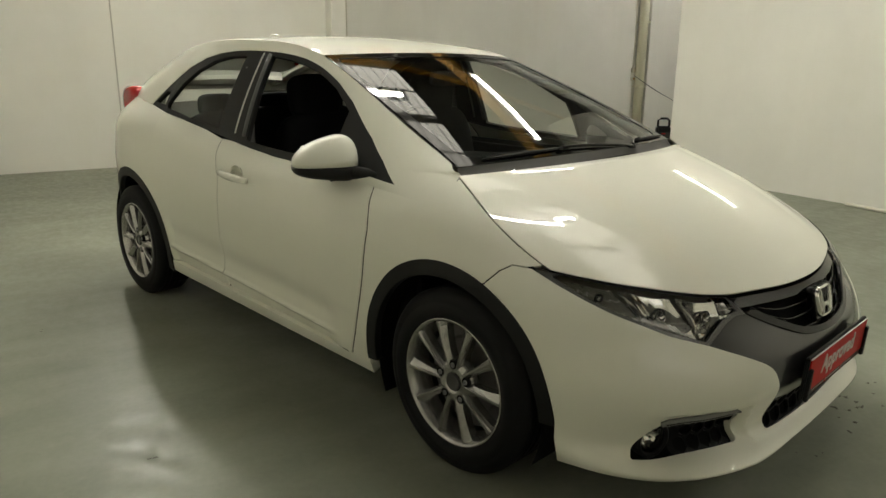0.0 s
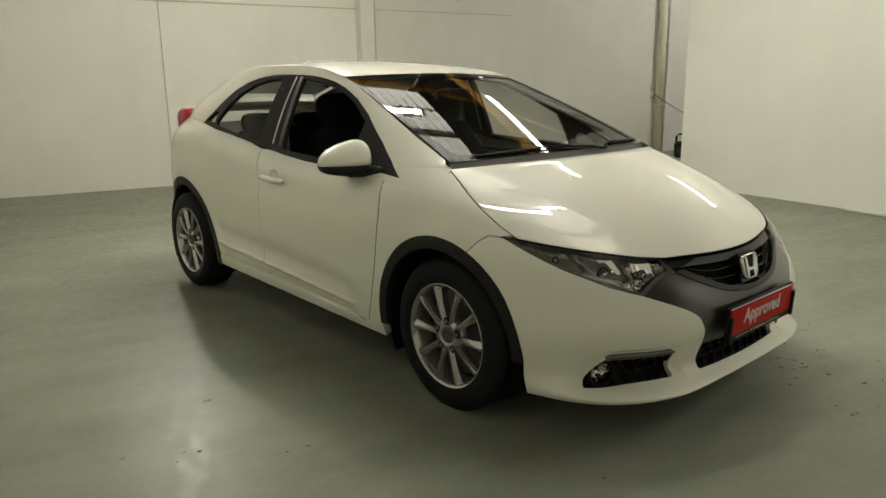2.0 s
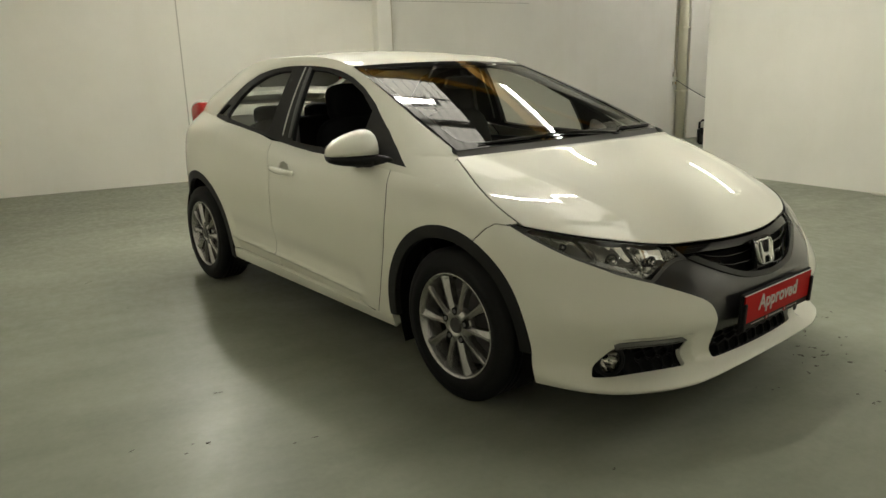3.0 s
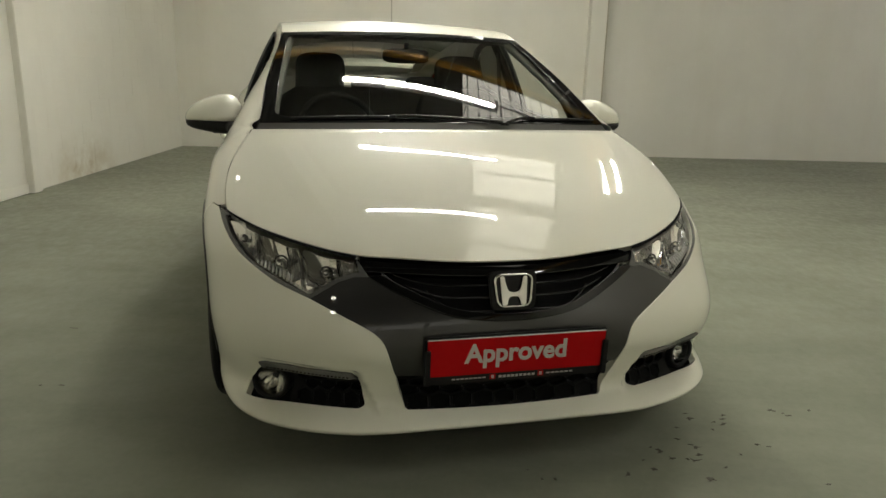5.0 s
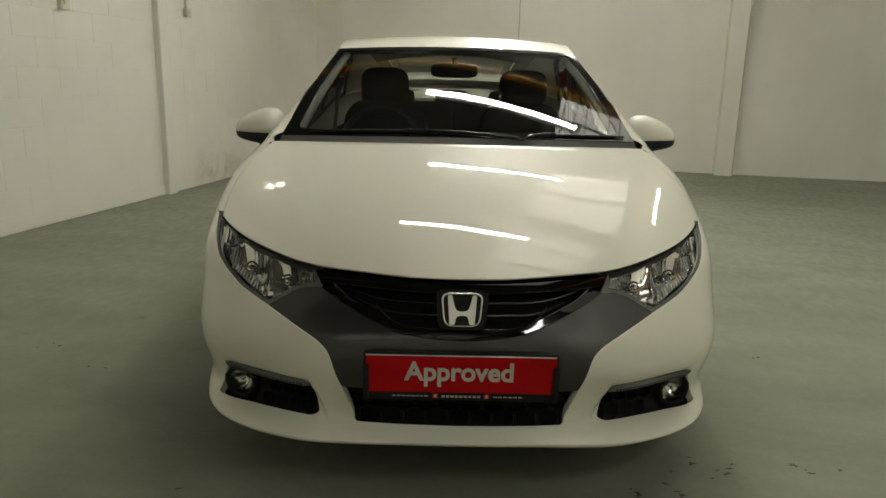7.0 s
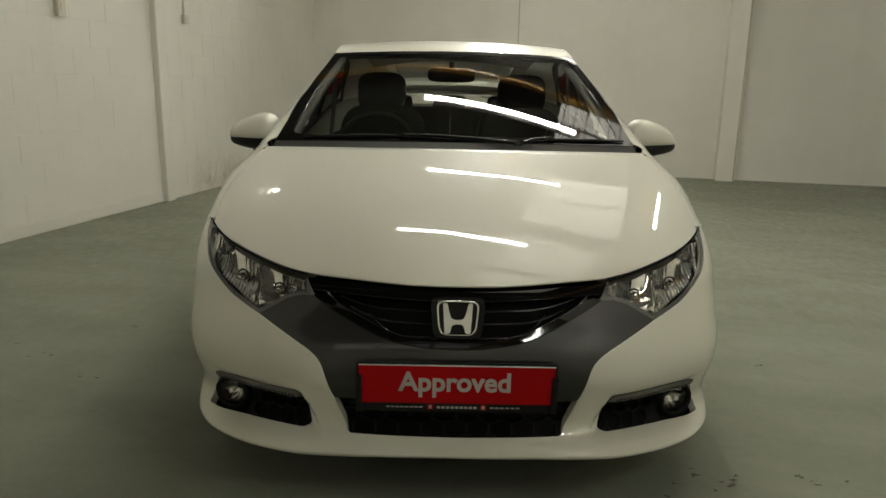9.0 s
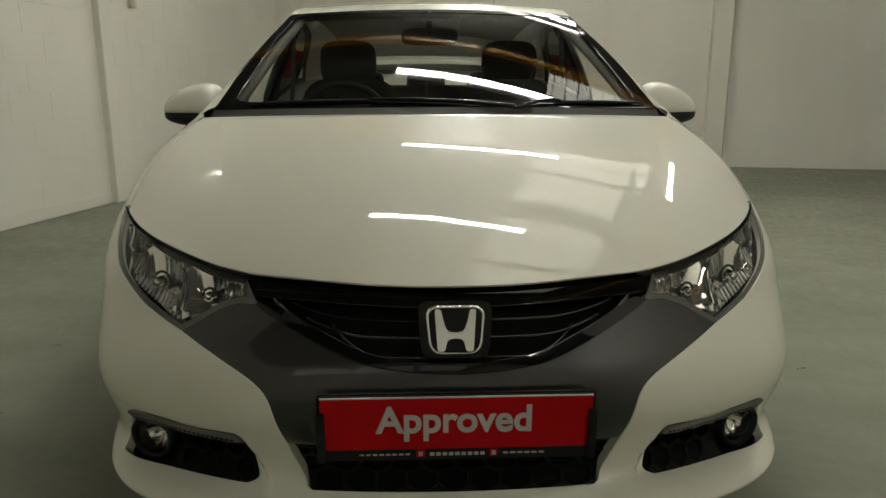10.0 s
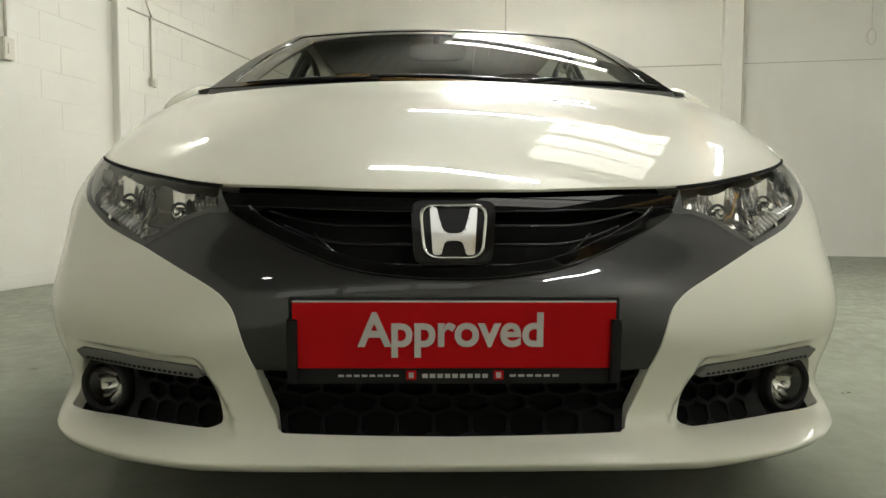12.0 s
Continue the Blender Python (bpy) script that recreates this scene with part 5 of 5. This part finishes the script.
part("roof_lining", patch_mesh("roof_lining", lambda u, v: roof(u * .97, v) - Vector((0, 0, .035)), 20, 20, u0=-1, u1=1, v0=.01, v1=.70), LINING, CAR)


# ---- things on the walls and floor ----
def wall_switch(x, y, z, facing, w=.085, h=.085, cord=None, label="yellowed white switch box with a conduit above it"):
    """A surface box on a wall; facing is the turn about z that makes it look out of the wall (0: the back wall, 90: the side wall)."""
    ob = tagged(new("switch_box"), label, "switch", "wall switch boxes")
    ob.matrix_world = ROOM @ pose(x, y, z, 0, 0, facing)
    box("box_body", (-w / 2, -.045, -h / 2, w / 2, 0, h / 2), SWITCH, ob, .006)
    box("rocker", (-w * .18, -.052, -h * .22, w * .18, -.044, h * .22), YELLOW if cord is None else SWITCH, ob, .002)
    if cord:
        tube("conduit", [(0, -.012, h / 2), (0, -.012, cord)], .011, SWITCH, ob)
        for k in range(1, int(cord / .6) + 1):
            box("saddle_clip", (-.02, -.026, k * .6 - .008, .02, 0, k * .6 + .008), SWITCH, ob, .002)
    return ob


wall_switch(0.0, -3.45, 1.81, 90, cord=.62)
wall_switch(0.0, -5.22, 1.76, 90, .10, .16, cord=.66)
wall_switch(11.885, 0.0, 1.20, 0, .09, .09, cord=2.6, label="white socket box with a conduit up the back wall")
wall_switch(11.885, 0.0, 1.04, 0, .09, .07, label="small white socket box on the back wall")
pull = tagged(new("pull_cord"), "white looped pull cord hanging on the back wall", "cord")
pull.matrix_world = ROOM
tube("cord", [(7.55, -.02, 4.6), (7.55, -.02, 3.6), (7.55, -.022, 2.80)], .008, SWITCH, pull)
tube("loop", [(7.55 + .05 * math.sin(a), -.022, 2.70 + .09 * math.cos(a)) for a in [i * math.tau / 24 for i in range(24)]], .007, SWITCH, pull, "", 8, True)
tube("conduit_run", [(.02, -3.45, 2.43), (.02, -3.52, 2.55), (.02, -3.52, 3.4), (.02, -3.55, HEIGHT - .02)], .012, SWITCH).matrix_world = ROOM
tagged(bpy.data.objects["conduit_run"], "thin white conduit climbing the side wall", "conduit")
LEAD = material("black_rubber_lead", (0.03, 0.03, 0.028), 0.5)
lead = tube("power_lead", [in_room(11.885 + .13 * t, -.05 - 1.6 * t, 1.10 - .62 * t - .06 * math.sin(math.pi * t)) for t in [i / 16 for i in range(17)]] + [in_room(12.0, -1.75, .2), in_room(11.9, -1.7, .02), in_room(11.65, -1.4, .03)], .006, LEAD)
tagged(lead, "thin grey lead from the socket to the power pack", "cable")
pack = tagged(new("power_pack"), "black and red portable power pack standing on the floor", "power pack")
pack.matrix_world = ROOM @ pose(11.45, -1.23, 0, 0, 0, -35) @ Matrix.Diagonal((.86, .86, .86, 1))
box("pack_body", (-.14, -.09, 0, .14, .09, .33), PLASTIC, pack, .03)
box("pack_front", (-.10, -.098, .05, .10, -.085, .22), LAMP_GREY, pack, .01)
box("pack_label", (-.05, -.104, .18, .03, -.096, .20), RED, pack, .003)
tube("pack_handle", [(-.11, 0, .32), (-.11, 0, .44), (-.06, 0, .48), (.06, 0, .48), (.11, 0, .44), (.11, 0, .32)], .022, PLASTIC, pack)
tube("pack_lead", [(.13, 0, .30), (.20, -.02, .22), (.19, -.02, .08), (.14, -.02, .03)], .010, RED, pack)

# hose end lying along the partition
hose = tube("floor_hose", [in_room(8.70, -6.0, .02), in_room(8.66, -6.3, .02), in_room(8.66, -6.9, .022), in_room(8.71, -7.6, .02)], .016, SWITCH)
tagged(hose, "pale hose lying on the floor along the partition", "hose")

# chips of dirt and flaked paint on the floor
bm = bmesh.new()
rng = random.Random(7)
CHIP_SPOTS = ((-1.58, 1.60, .035, 2), (-1.99, 1.35, .02, 1), (-1.86, 1.20, .02, 1), (.80, .24, .16, 9), (1.16, .26, .06, 4), (.62, .02, .18, 12), (.68, .12, .12, 8), (.30, -.30, .06, 4), (-1.5, 3.2, .04, 2), (-1.56, 3.96, .05, 2), (-1.52, .97, .02, 1), (-1.79, 1.24, .03, 2), (-1.46, 1.0, .03, 1), (1.40, 1.23, .05, 2), (-.83, .08, .02, 1), (.1, .02, .05, 3))
for cx, cy, spread, count in CHIP_SPOTS:
    for _ in range(count):
        x, y = cx + rng.gauss(0, spread), cy + rng.gauss(0, spread * .6)
        r, n = rng.uniform(.004, .011) * (1.6 if cx > .5 else 1.1), rng.randint(8, 12)
        turn = rng.uniform(0, math.tau)
        ring = [(x + r * q * math.cos(turn + i * math.tau / n), y + .7 * r * q * math.sin(turn + i * math.tau / n)) for i, q in enumerate(rng.choice((.3, .5, .8, 1.2, 1.7)) for _ in range(n))]
        top = bm.verts.new((x, y, rng.uniform(.002, .004)))
        vs = [bm.verts.new((a, b, .0012)) for a, b in ring]
        for i in range(n):
            bm.faces.new((vs[i], vs[(i + 1) % n], top))
CHIPS = material("dirt_chips", (0.085, 0.08, 0.06), 0.8)
tagged(part("floor_grit", mesh_of(bm, "floor_grit"), CHIPS), "scattered dark chips of dirt on the floor", "grit", kind="stuff")

# ---- blocks of the side wall ----
WEST = bpy.data.objects["wall_west"]
rng = random.Random(3)
kinds = [mesh_of(box_bm(-.002, -.2182 - d, -.1112, .0012 + .0002 * i, .2182 + d, .1112, .0013, 1), "block") for i, d in enumerate((0, .001, .0005, -.001))]
for me in kinds:
    me.materials.append(WALL)
for row in range(13):
    for col in range(22):
        y = -.26 - .44 * col - (.22 if row % 2 else 0)
        if -4.24 < y < -3.64 or y < -9.6:
            continue
        ob = new("block", kinds[rng.randrange(4)])
        ob.parent = WEST
        ob.matrix_basis = pose(rng.uniform(-.0002, .0002), y + rng.uniform(-.002, .002), .215 + .225 * row + rng.uniform(-.0012, .0012), rng.uniform(-.1, .1), 0, 0)
foot = box("wall_foot", (-.002, -9.6, 0, .016, -4.02, .10), WALL, None, .006)
foot.matrix_world = ROOM
tagged(foot, "rough cream-painted footing strip along the side wall", "trim", kind="structure")
